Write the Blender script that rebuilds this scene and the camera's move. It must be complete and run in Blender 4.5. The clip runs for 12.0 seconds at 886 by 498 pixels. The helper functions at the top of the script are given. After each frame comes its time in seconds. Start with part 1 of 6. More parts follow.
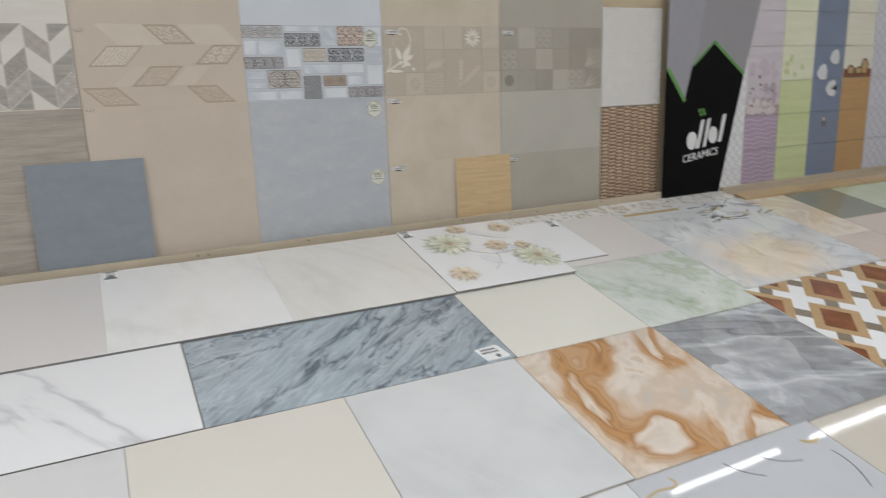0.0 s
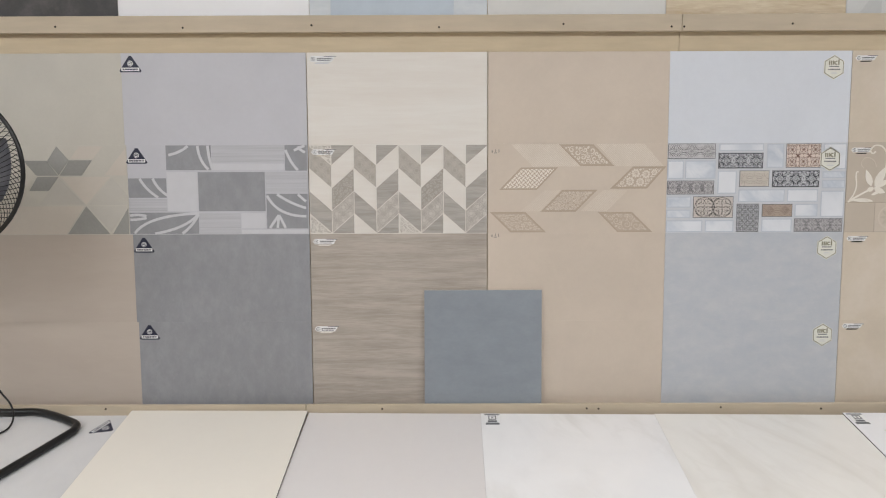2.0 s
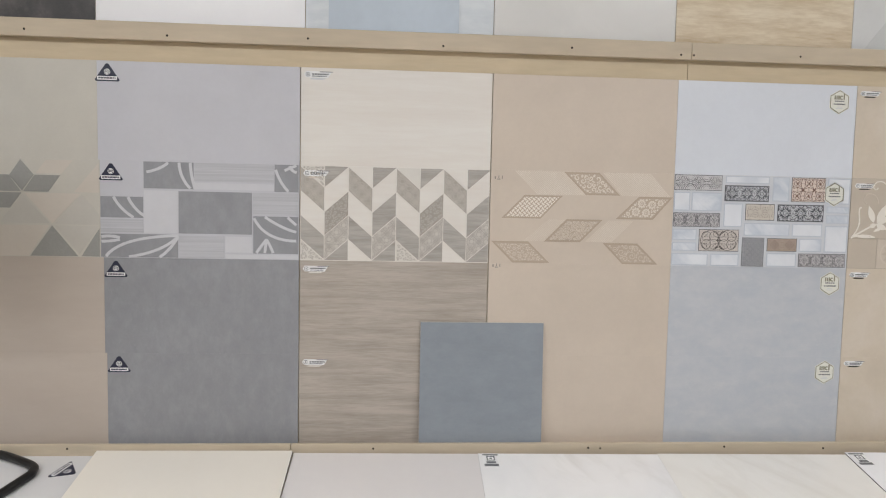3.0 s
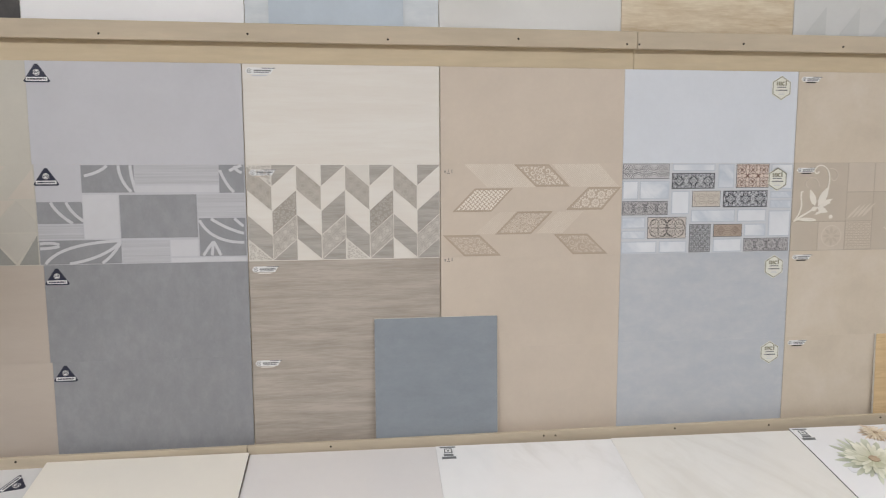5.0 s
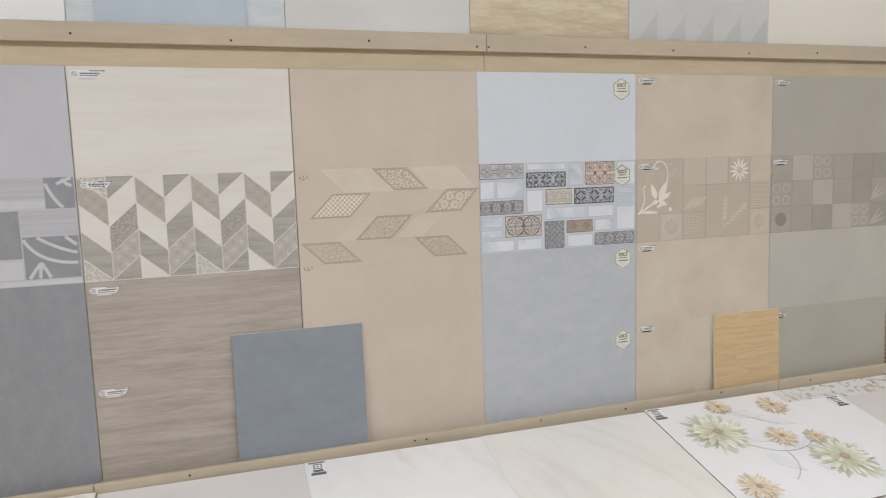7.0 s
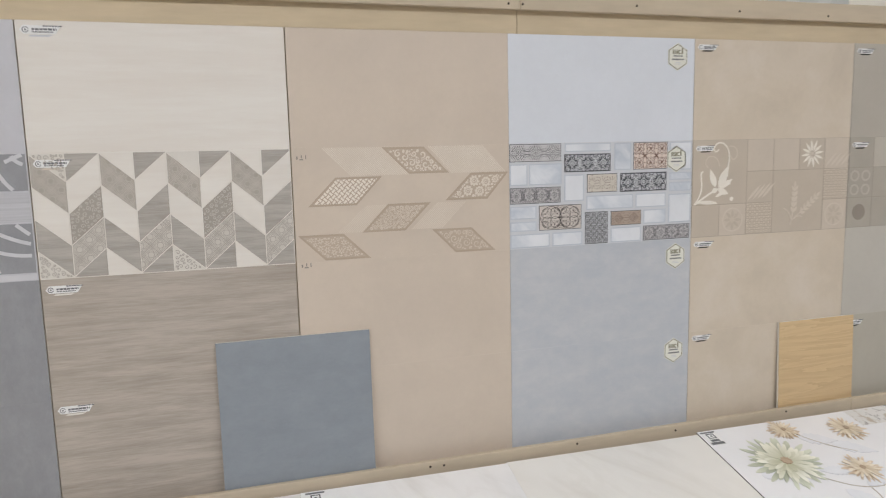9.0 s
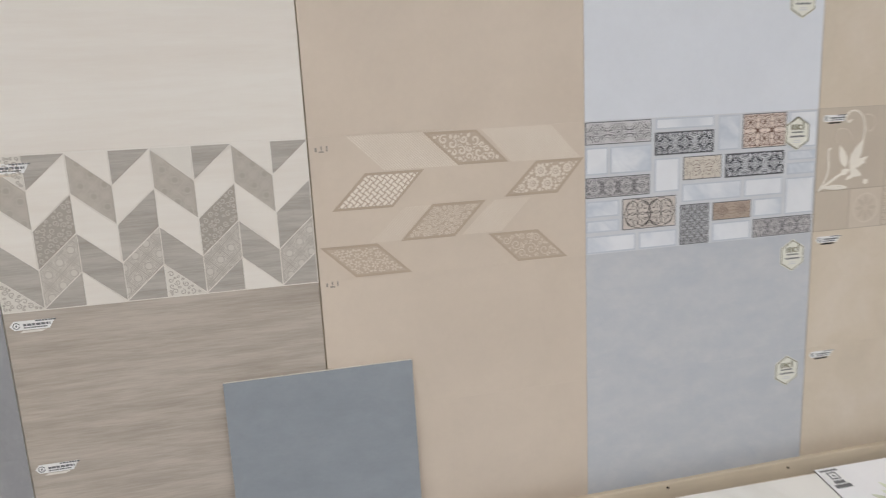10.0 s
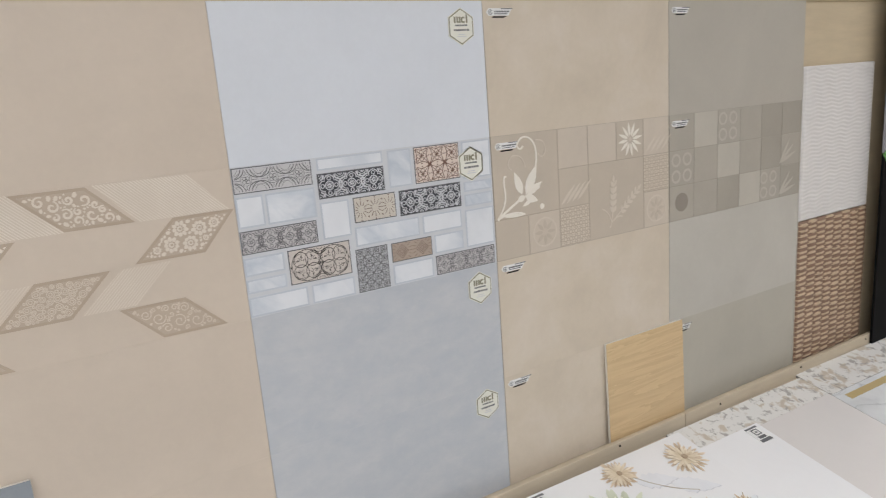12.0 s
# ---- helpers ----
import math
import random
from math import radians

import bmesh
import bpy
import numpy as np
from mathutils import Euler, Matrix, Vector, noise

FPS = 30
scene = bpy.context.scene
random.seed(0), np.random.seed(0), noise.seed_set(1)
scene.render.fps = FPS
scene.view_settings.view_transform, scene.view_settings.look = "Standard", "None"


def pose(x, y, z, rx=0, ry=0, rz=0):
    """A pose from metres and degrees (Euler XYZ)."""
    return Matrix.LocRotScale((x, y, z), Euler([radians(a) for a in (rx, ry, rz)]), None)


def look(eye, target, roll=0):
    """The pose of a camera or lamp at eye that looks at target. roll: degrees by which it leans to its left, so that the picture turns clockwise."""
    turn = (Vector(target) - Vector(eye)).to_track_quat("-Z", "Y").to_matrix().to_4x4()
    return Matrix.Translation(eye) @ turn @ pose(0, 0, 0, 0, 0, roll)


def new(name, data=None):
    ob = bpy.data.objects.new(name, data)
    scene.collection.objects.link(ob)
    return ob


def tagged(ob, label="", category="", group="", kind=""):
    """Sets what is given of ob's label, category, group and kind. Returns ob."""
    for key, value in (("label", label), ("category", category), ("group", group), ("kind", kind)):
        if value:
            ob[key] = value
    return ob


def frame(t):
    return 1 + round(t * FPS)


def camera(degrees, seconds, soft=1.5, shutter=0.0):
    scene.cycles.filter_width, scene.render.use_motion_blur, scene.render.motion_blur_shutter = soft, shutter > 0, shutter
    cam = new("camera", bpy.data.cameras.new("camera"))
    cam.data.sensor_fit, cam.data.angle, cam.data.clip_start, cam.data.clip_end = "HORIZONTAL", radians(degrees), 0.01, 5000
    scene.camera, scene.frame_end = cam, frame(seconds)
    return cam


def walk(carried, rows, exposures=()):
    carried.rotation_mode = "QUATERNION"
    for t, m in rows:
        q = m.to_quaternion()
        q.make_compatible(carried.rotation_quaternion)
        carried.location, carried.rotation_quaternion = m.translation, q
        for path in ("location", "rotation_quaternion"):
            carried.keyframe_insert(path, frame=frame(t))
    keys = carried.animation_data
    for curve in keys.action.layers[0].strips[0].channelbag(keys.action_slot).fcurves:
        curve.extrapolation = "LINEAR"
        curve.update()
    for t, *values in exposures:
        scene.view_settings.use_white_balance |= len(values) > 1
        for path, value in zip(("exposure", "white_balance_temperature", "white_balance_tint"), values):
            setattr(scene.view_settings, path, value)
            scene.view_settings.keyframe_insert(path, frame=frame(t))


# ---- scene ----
cam = camera(65.3, 12.0, 1.1, 0.3)
PATH = [
    (0, (-0.019, -2.9, 0.728), (0.867, -1.165, 0.275), -2.0),
    (0.2, (-0.076, -2.826, 0.749), (0.73, -1.045, 0.323), -0.6),
    (0.5, (-0.106, -2.753, 0.789), (0.442, -0.864, 0.428), -1.5),
    (0.7, (-0.069, -2.658, 0.79), (0.357, -0.721, 0.528), -1.1),
    (1, (-0.044, -2.566, 0.84), (0.146, -0.585, 0.646), -1.9),
    (1.2, (0.011, -2.505, 0.89), (0.11, -0.515, 0.723), -0.4),
    (1.5, (0.007, -2.453, 0.893), (-0.066, -0.462, 0.713), -1.2),
    (1.7, (-0.035, -2.402, 0.908), (-0.095, -0.414, 0.696), -0.2),
    (2, (-0.148, -2.331, 0.87), (-0.151, -0.34, 0.68), -0.2),
    (2.5, (-0.282, -2.256, 0.924), (-0.161, -0.269, 0.725), 0.9),
    (2.7, (-0.3, -2.209, 0.9), (-0.163, -0.218, 0.763), 1.3),
    (4.3, (-0.289, -2.188, 0.961), (-0.14, -0.206, 0.74), 0.2),
    (4.5, (-0.273, -2.195, 0.978), (-0.115, -0.214, 0.751), 0.1),
    (5, (-0.262, -2.186, 0.982), (-0.019, -0.214, 0.753), -0.2),
    (5.5, (-0.264, -2.169, 0.971), (0.083, -0.212, 0.749), -0.6),
    (6, (-0.254, -2.153, 0.991), (0.208, -0.222, 0.747), -0.9),
    (6.5, (-0.245, -2.156, 0.968), (0.287, -0.241, 0.746), -1.4),
    (7, (-0.227, -2.154, 0.987), (0.382, -0.263, 0.758), -1.8),
    (7.2, (-0.226, -2.151, 0.989), (0.42, -0.271, 0.77), -1.5),
    (8.8, (-0.139, -1.903, 0.948), (0.44, -0.001, 0.727), -2.4),
    (9, (-0.132, -1.829, 0.966), (0.422, 0.075, 0.704), -1.4),
    (9.2, (-0.143, -1.712, 0.995), (0.451, 0.174, 0.697), 0.2),
    (9.5, (-0.103, -1.582, 1.013), (0.471, 0.299, 0.651), -1.9),
    (10, (-0.052, -1.432, 1.041), (0.375, 0.482, 0.647), -2.9),
    (10.2, (0.0, -1.373, 1.055), (0.306, 0.559, 0.64), -2.4),
    (10.5, (0.05, -1.335, 1.073), (0.33, 0.603, 0.667), -0.0),
    (11, (0.125, -1.3, 1.103), (0.426, 0.625, 0.648), -1.9),
    (11.2, (0.163, -1.267, 1.149), (0.644, 0.596, 0.605), -2.1),
    (11.5, (0.213, -1.285, 1.12), (1.006, 0.487, 0.643), -3.8),
    (11.7, (0.241, -1.307, 1.102), (1.164, 0.413, 0.673), -4.4),
    (12, (0.272, -1.33, 1.11), (1.2586, 0.3507, 0.668), -4.4),
]
walk(cam, [(t, look(eye, target, roll)) for t, eye, target, roll in PATH], [(0.0, -0.38, 6360, 7), (0.5, -0.22, 6400, 8), (1.0, -0.2, 6500, 9.5), (1.5, -0.08, 6500, 10), (2.5, -0.07, 6500, 10), (4.5, -0.07, 6490, 10), (9.0, -0.08, 6480, 10), (11.0, -0.1, 6480, 10), (12.0, -0.07, 6450, 9.5)])

# ---- room light: a front pair of ceiling tubes and two added rows ----
world = bpy.data.worlds.new("world")
world.use_nodes = True
world.node_tree.nodes["Background"].inputs[0].default_value = (0.9, 0.95, 1.0, 1)
world.node_tree.nodes["Background"].inputs[1].default_value = 0.02
scene.world = world

CEIL = 2.42
# front pair placed from its reflection; both rear rows are unseen, added as fill
TUBES = [(3.45, -0.62), (5.0, -0.62)] + [(x, y) for y in (-2.3, -4.6) for x in (-3.7, -2.15, -0.6, 0.95, 2.5, 4.05)]
for x, y in TUBES:
    lamp = bpy.data.lights.new("tube_light", "AREA")
    lamp.shape, lamp.size, lamp.size_y = "RECTANGLE", 1.16, 0.045
    lamp.energy = (1.5 if y > -1 else 13.8 if x > 2 else 16.4 if x > 0.9 else 19.0) * (0.34 if y < -3 else 1.31)
    lamp.color = (0.94, 0.95, 1.0)
    ob = new("tube_light", lamp)
    ob.matrix_world = pose(x + 0.6, y, CEIL - 0.085)


# ---- materials ----
def lin(r, g, b, k=1.0):
    """A paint's base colour from its 0 to 255 shade, greyed a little."""
    v = [((c / 255 / 12.92) if c < 10 else ((c / 255 + 0.055) / 1.055) ** 2.4) * k for c in (r, g, b)]
    grey = 0.3 * v[0] + 0.59 * v[1] + 0.11 * v[2]
    return tuple(min(1.0, 0.8 * c + 0.2 * grey) for c in v) + (1.0,)


class Graph:
    """Short hand for a node material."""

    def __init__(self, name, rough=0.35, metal=0.0):
        self.m = bpy.data.materials.new(name)
        self.m.use_nodes = True
        self.t = self.m.node_tree
        self.b = self.t.nodes["Principled BSDF"]
        self.b.inputs["Roughness"].default_value = rough
        self.b.inputs["Metallic"].default_value = metal
        self.co = self.t.nodes.new("ShaderNodeTexCoord").outputs["Object"]

    def node(self, kind, **props):
        n = self.t.nodes.new(kind)
        for key, value in props.items():
            setattr(n, key, value)
        return n

    def put(self, sock, value):
        if isinstance(value, bpy.types.NodeSocket):
            self.t.links.new(value, sock)
        else:
            sock.default_value = value

    def math(self, op, a, b=0.0, c=0.0):
        n = self.node("ShaderNodeMath", operation=op)
        for s, v in zip(n.inputs, (a, b, c)):
            self.put(s, v)
        return n.outputs[0]

    def vmath(self, op, a, b=(0, 0, 0)):
        n = self.node("ShaderNodeVectorMath", operation=op)
        self.put(n.inputs[0], a)
        self.put(n.inputs[1], b)
        return n.outputs["Value"] if op in ("LENGTH", "DOT_PRODUCT") else n.outputs[0]

    def random(self):
        return self.node("ShaderNodeObjectInfo").outputs["Random"]

    def place(self, scale=(1, 1, 1), turn=(0, 0, 0), vary=True):
        v = self.co
        if vary:
            r = self.node("ShaderNodeCombineXYZ")
            k = self.random()
            for n, s in enumerate((17.0, 5.0, 29.0)):
                self.put(r.inputs[n], self.math("MULTIPLY", k, s))
            v = self.vmath("ADD", v, r.outputs[0])
        if any(turn):
            m = self.node("ShaderNodeMapping")
            self.put(m.inputs["Vector"], v)
            m.inputs["Rotation"].default_value = [radians(a) for a in turn]
            v = m.outputs[0]
        m = self.node("ShaderNodeMapping")
        self.put(m.inputs["Vector"], v)
        m.inputs["Scale"].default_value = scale
        return m.outputs[0]

    def noise(self, vec, scale, detail=4.0, rough=0.55, warp=0.0):
        n = self.node("ShaderNodeTexNoise")
        self.put(n.inputs["Vector"], vec)
        n.inputs["Scale"].default_value = scale
        n.inputs["Detail"].default_value = detail
        n.inputs["Roughness"].default_value = rough
        n.inputs["Distortion"].default_value = warp
        return n.outputs["Fac"]

    def ramp(self, fac, stops):
        n = self.node("ShaderNodeValToRGB")
        els = n.color_ramp.elements
        while len(els) < len(stops):
            els.new(0.5)
        for e, (p, c) in zip(els, stops):
            e.position, e.color = p, c if isinstance(c, tuple) else (c, c, c, 1)
        self.put(n.inputs[0], fac)
        return n.outputs[0]

    def mix(self, fac, a, b, blend="MIX"):
        n = self.node("ShaderNodeMix", data_type="RGBA", blend_type=blend)
        for s, v in zip((n.inputs[0], n.inputs[6], n.inputs[7]), (fac, a, b)):
            self.put(s, v)
        return n.outputs[2]

    def done(self, color, bump=None, depth=0.0005, strength=0.3, rough=None):
        self.put(self.b.inputs["Base Color"], color)
        if rough is not None:
            self.put(self.b.inputs["Roughness"], rough)
        if bump is not None:
            n = self.node("ShaderNodeBump")
            n.inputs["Strength"].default_value = strength
            n.inputs["Distance"].default_value = depth
            self.put(n.inputs["Height"], bump)
            self.put(self.b.inputs["Normal"], n.outputs[0])
        return self.m


def shade(c, k):
    return tuple(min(1.0, v * k) for v in c[:3]) + (1.0,)


def stone(name, c, spread=0.06, scale=6.0, grain=0.025, rough=0.4, tint=None, stretch=(1, 1, 1), bump=0.15):
    """Glazed stone-look tile: soft clouds, finer mottling and speckle."""
    g = Graph(name, rough)
    v = g.place(stretch)
    a = g.noise(v, scale, 4, 0.6, 0.4)
    col = g.ramp(a, [(0.25, shade(c, 1 - spread)), (0.5, c), (0.75, shade(tint or c, 1 + spread))])
    f = g.noise(v, scale * 14, 3, 0.7)
    col = g.mix(1.0, col, g.ramp(f, [(0.3, 1 - grain), (0.7, 1.0)]), "MULTIPLY")
    r = g.math("MULTIPLY_ADD", a, 0.12, rough - 0.06)
    return g.done(col, f, 0.0004, bump, r)


def marble(name, c, vein, scale=2.2, amount=0.5, width=0.03, rough=0.12, turn=35, cloud=0.05, second=True):
    """Polished tile with clouds and thin wandering veins."""
    g = Graph(name, rough)
    v = g.place((1, 1, 1), (0, turn, 0))
    a = g.noise(v, scale * 1.4, 5, 0.6, 0.6)
    col = g.ramp(a, [(0.3, shade(c, 1 - cloud)), (0.65, shade(c, 1 + cloud * 0.5))])
    for k, (s, w, am) in enumerate(((scale, width, amount), (scale * 2.7, width * 0.8, amount * 0.45))[: 2 if second else 1]):
        st = g.place((1.0, 1.0, 0.45), (0, turn + 12 * k, 0))
        n = g.noise(st, s, 6, 0.55, 0.9)
        d = g.math("ABSOLUTE", g.math("SUBTRACT", n, 0.5))
        line = g.ramp(d, [(0.0, 1.0), (w, 0.12), (w * 2.6, 0.0)])
        gate = g.ramp(g.noise(v, scale * 0.9, 2, 0.5), [(0.42, 0.0), (0.62, 1.0)])
        col = g.mix(g.math("MULTIPLY", g.math("MULTIPLY", line, gate), am), col, vein)
    return g.done(col, g.noise(v, 60, 2), 0.0002, 0.05)


def onyx(name, stops, scale=2.0, warp=2.2, rough=0.08, stretch=(1, 1, 0.55), turn=30, detail=6, fine=0.22):
    """Polished tile with flowing colour bands."""
    g = Graph(name, rough)
    v = g.place(stretch, (0, turn, 0))
    a = g.noise(v, scale, detail, 0.5, warp)
    b = g.noise(v, scale * 5, 5, 0.65, 1.0)
    col = g.ramp(g.math("MULTIPLY_ADD", b, fine, g.math("SUBTRACT", a, fine / 2)), stops)
    return g.done(col, b, 0.0002, 0.05)


def warped(g, v, scale, amount, detail=3):
    """A place bent by coarse noise."""
    w = g.node("ShaderNodeTexNoise")
    g.put(w.inputs["Vector"], v)
    w.inputs["Scale"].default_value, w.inputs["Detail"].default_value = scale, detail
    return g.vmath("ADD", v, g.vmath("MULTIPLY", w.outputs["Color"], (amount,) * 3))


def thread(g, n, mid, width):
    """A thin line where the noise crosses mid, with a soft flank."""
    d = g.math("ABSOLUTE", g.math("SUBTRACT", n, mid))
    return g.ramp(d, [(0.0, 1.0), (width, 0.35), (width * 3, 0.0)])


def breccia(name, c, pale, dark, scale=3.0, rough=0.08):
    """Polished tile of broken grey fields with white crackled seams and a few dark cracks."""
    g = Graph(name, rough)
    v = g.place((1, 1, 1), (0, 30, 0))
    bent = warped(g, v, scale * 1.1, 0.26, 6)
    field = g.node("ShaderNodeTexVoronoi", feature="F1")
    g.put(field.inputs["Vector"], bent)
    field.inputs["Scale"].default_value = scale
    tone = g.noise(warped(g, v, scale * 2, 0.2, 5), scale * 2.0, 7, 0.62, 0.4)
    mass = g.math("MULTIPLY_ADD", g.vmath("DOT_PRODUCT", field.outputs["Color"], (0.8, 0.2, 0.0)), 0.35, g.math("MULTIPLY", tone, 0.68))
    col = g.ramp(mass, [(0.3, shade(c, 0.72)), (0.42, shade(c, 0.88)), (0.54, shade(c, 1.1)), (0.66, shade(c, 1.32)), (0.76, pale)])
    cells = g.node("ShaderNodeTexVoronoi", feature="DISTANCE_TO_EDGE")
    g.put(cells.inputs["Vector"], warped(g, v, scale * 2.4, 0.12, 5))
    cells.inputs["Scale"].default_value = scale * 1.5
    gate = g.ramp(g.noise(v, scale * 0.8, 2), [(0.52, 0.0), (0.62, 1.0)])
    edge = g.ramp(cells.outputs["Distance"], [(0.0, 0.8), (0.02, 0.45), (0.1, 0.0)])
    col = g.mix(g.math("MULTIPLY", edge, gate), col, shade(pale, 1.1))
    long = g.place((0.35, 1, 1.8), (0, -20, 0))
    crack = thread(g, g.noise(warped(g, long, 4, 0.12, 4), 2.2, 3, 0.5), 0.56, 0.005)
    col = g.mix(g.math("MULTIPLY", crack, 0.7), col, dark)
    sweep = thread(g, g.noise(warped(g, long, 3, 0.2, 5), 1.8, 4, 0.6), 0.45, 0.016)
    col = g.mix(g.math("MULTIPLY", sweep, 0.75), col, shade(pale, 1.08))
    return g.done(col, tone, 0.0002, 0.05)


def ribbon_onyx(name, base, peach, grey, ochre, brown, scale=2.3, rough=0.06):
    """Polished onyx: cloudy cream and peach fields crossed by broad ochre ribbons with thin brown lips."""
    g = Graph(name, rough)
    v = g.place((1.2, 1, 0.8), (0, -40, 0))
    bent = warped(g, v, scale * 1.2, 0.34, 2)
    a = g.noise(bent, scale * 4.2, 5, 0.5, 0.3)
    col = g.ramp(a, [(0.3, grey), (0.4, peach), (0.5, base), (0.58, shade(base, 1.08)), (0.64, peach), (0.76, grey)])
    n = g.noise(bent, scale * 1.05, 3, 0.4, 1.4)
    gate = g.ramp(g.noise(v, scale * 1.6, 1, 0.5), [(0.36, 0.1), (0.46, 1.0)])
    band = g.ramp(n, [(0.4, 0.0), (0.435, 1.0), (0.49, 0.75), (0.54, 0.25), (0.6, 0.0)])
    col = g.mix(g.math("MULTIPLY", band, gate), col, ochre)
    for mid, width, amount in ((0.432, 0.005, 0.7), (0.46, 0.004, 0.5), (0.49, 0.004, 0.3)):
        col = g.mix(g.math("MULTIPLY", thread(g, n, mid, width), g.math("MULTIPLY_ADD", gate, amount, 0.08)), col, brown)
    return g.done(col, a, 0.0002, 0.05)


def slate_marble(name, c, pale, dark, rough=0.16):
    """Blue-grey stone of fine slanting strokes with wavy dark and pale threads and one darker seam."""
    g = Graph(name, rough)
    v = g.place((0.36, 1, 1.6), (0, 36, 0))
    bent = warped(g, v, 2.8, 0.34, 3)
    a = g.noise(bent, 6.5, 9, 0.7, 0.5)
    fine = g.noise(g.place((0.35, 1, 3.4), (0, 38, 0)), 34, 5, 0.75, 0.4)
    f = g.math("MULTIPLY_ADD", fine, 0.45, g.math("MULTIPLY", a, 0.62))
    col = g.ramp(f, [(0.36, shade(c, 0.74)), (0.47, shade(c, 0.94)), (0.56, shade(c, 1.12)), (0.7, pale)])
    seam = g.ramp(g.noise(bent, 1.5, 4, 0.6), [(0.54, 0.0), (0.64, 0.6)])
    col = g.mix(g.math("MULTIPLY", seam, g.ramp(fine, [(0.35, 1.0), (0.65, 0.35)])), col, dark)
    for scale, width, amount, mid, ink in ((2.2, 0.006, 0.9, 0.47, dark), (3.3, 0.006, 0.8, 0.53, dark), (5.5, 0.007, 0.6, 0.45, dark), (4.5, 0.01, 0.55, 0.57, pale), (7.0, 0.01, 0.5, 0.5, pale)):
        n = g.noise(bent, scale, 5, 0.58, 0.6)
        col = g.mix(g.math("MULTIPLY", thread(g, n, mid, width), amount), col, ink)
    return g.done(col, f, 0.0002, 0.05)


def brushed(name, c, low, high, scale=12.0, stretch=(1, 1, 1), rough=0.4):
    """Cement-look glaze: broad clouds with small trowel patches and specks."""
    g = Graph(name, rough)
    v = g.place(stretch)
    a = g.noise(v, scale * 0.35, 3, 0.5)
    b = g.noise(v, scale, 6, 0.68, 0.2)
    col = g.ramp(g.math("MULTIPLY_ADD", b, 0.75, g.math("MULTIPLY", a, 0.25)), [(0.36, low), (0.5, c), (0.64, high)])
    flecks = g.noise(v, scale * 4.5, 2, 0.5, 0.3)
    col = g.mix(g.ramp(flecks, [(0.62, 0.0), (0.74, 0.4)]), col, shade(high, 1.02))
    col = g.mix(g.ramp(flecks, [(0.26, 0.4), (0.36, 0.0)]), col, shade(low, 0.97))
    return g.done(col, b, 0.0004, 0.15)


def speckled(name, c, grey, tan, rough=0.2):
    """Pale terrazzo-like print with grey and tan flecks."""
    g = Graph(name, rough)
    v = g.place()
    a = g.noise(v, 34, 4, 0.65, 0.5)
    b = g.noise(v, 22, 3, 0.6, 0.4)
    col = g.mix(g.ramp(b, [(0.54, 0.0), (0.62, 0.7)]), c, tan)
    col = g.mix(g.ramp(a, [(0.55, 0.0), (0.62, 0.85)]), col, grey)
    return g.done(col, a, 0.0002, 0.05)


def peach_cloud(name, c, peach, amber, vein, rough=0.07):
    """Polished grey-white marble print with one large peach cloud."""
    g = Graph(name, rough)
    v = g.place((1, 1, 1), (0, 25, 0), False)
    bent = warped(g, v, 3.0, 0.3, 3)
    a = g.noise(bent, 4.0, 7, 0.62, 0.6)
    col = g.ramp(a, [(0.32, shade(c, 0.86)), (0.46, c), (0.62, shade(c, 1.1)), (0.72, shade(c, 0.95))])
    col = g.mix(g.math("MULTIPLY", thread(g, g.noise(bent, 3.1, 6, 0.6, 0.8), 0.5, 0.01), 0.55), col, vein)
    d = g.vmath("LENGTH", g.vmath("MULTIPLY", g.vmath("SUBTRACT", g.co, (0.36, 0.0, 0.2)), (1.5, 0.0, 1.9)))
    cloud = g.ramp(g.math("MULTIPLY_ADD", a, -0.9, g.math("ADD", d, 0.45)), [(0.25, 0.9), (0.6, 0.0)])
    warm = g.ramp(g.noise(bent, 5.0, 5, 0.6, 0.8), [(0.38, amber), (0.52, peach), (0.66, shade(peach, 1.08))])
    return g.done(g.mix(cloud, col, warm), a, 0.0002, 0.05)


def hatch(name, c, line, turn, pitch=0.0042, rough=0.42):
    """Fine slanting pin lines printed on a plain glaze."""
    g = Graph(name, rough)
    m = g.node("ShaderNodeMapping")
    g.put(m.inputs["Vector"], g.co)
    m.inputs["Rotation"].default_value = (0, radians(turn), 0)
    s = g.node("ShaderNodeSeparateXYZ")
    g.put(s.inputs[0], m.outputs[0])
    f = g.math("PINGPONG", s.outputs[0], pitch / 2)
    k = g.ramp(g.math("MULTIPLY", f, 2 / pitch), [(0.45, 0.0), (0.6, 1.0)])
    return g.done(g.mix(g.math("MULTIPLY", k, g.ramp(g.noise(g.co, 12, 2), [(0.3, 0.45), (0.6, 1.0)])), c, line), k, 0.0002, 0.15)


def streaks(name, c, dark, scale=5.0, stretch=(0.35, 1, 7), rough=0.4, mid=0.5, turn=0):
    """Tile with long horizontal strokes of a darker tone."""
    g = Graph(name, rough)
    v = g.place(stretch, (0, turn, 0))
    a = g.noise(v, scale, 6, 0.62, 0.3)
    b = g.noise(v, scale * 6, 4, 0.6)
    f = g.math("MULTIPLY_ADD", b, 0.35, g.math("MULTIPLY", a, 0.75))
    col = g.ramp(f, [(mid - 0.14, dark), (mid + 0.02, g_mid(c, dark)), (mid + 0.16, c)])
    return g.done(col, f, 0.0005, 0.25)


def g_mid(a, b):
    return tuple((x + y) / 2 for x, y in zip(a, b))


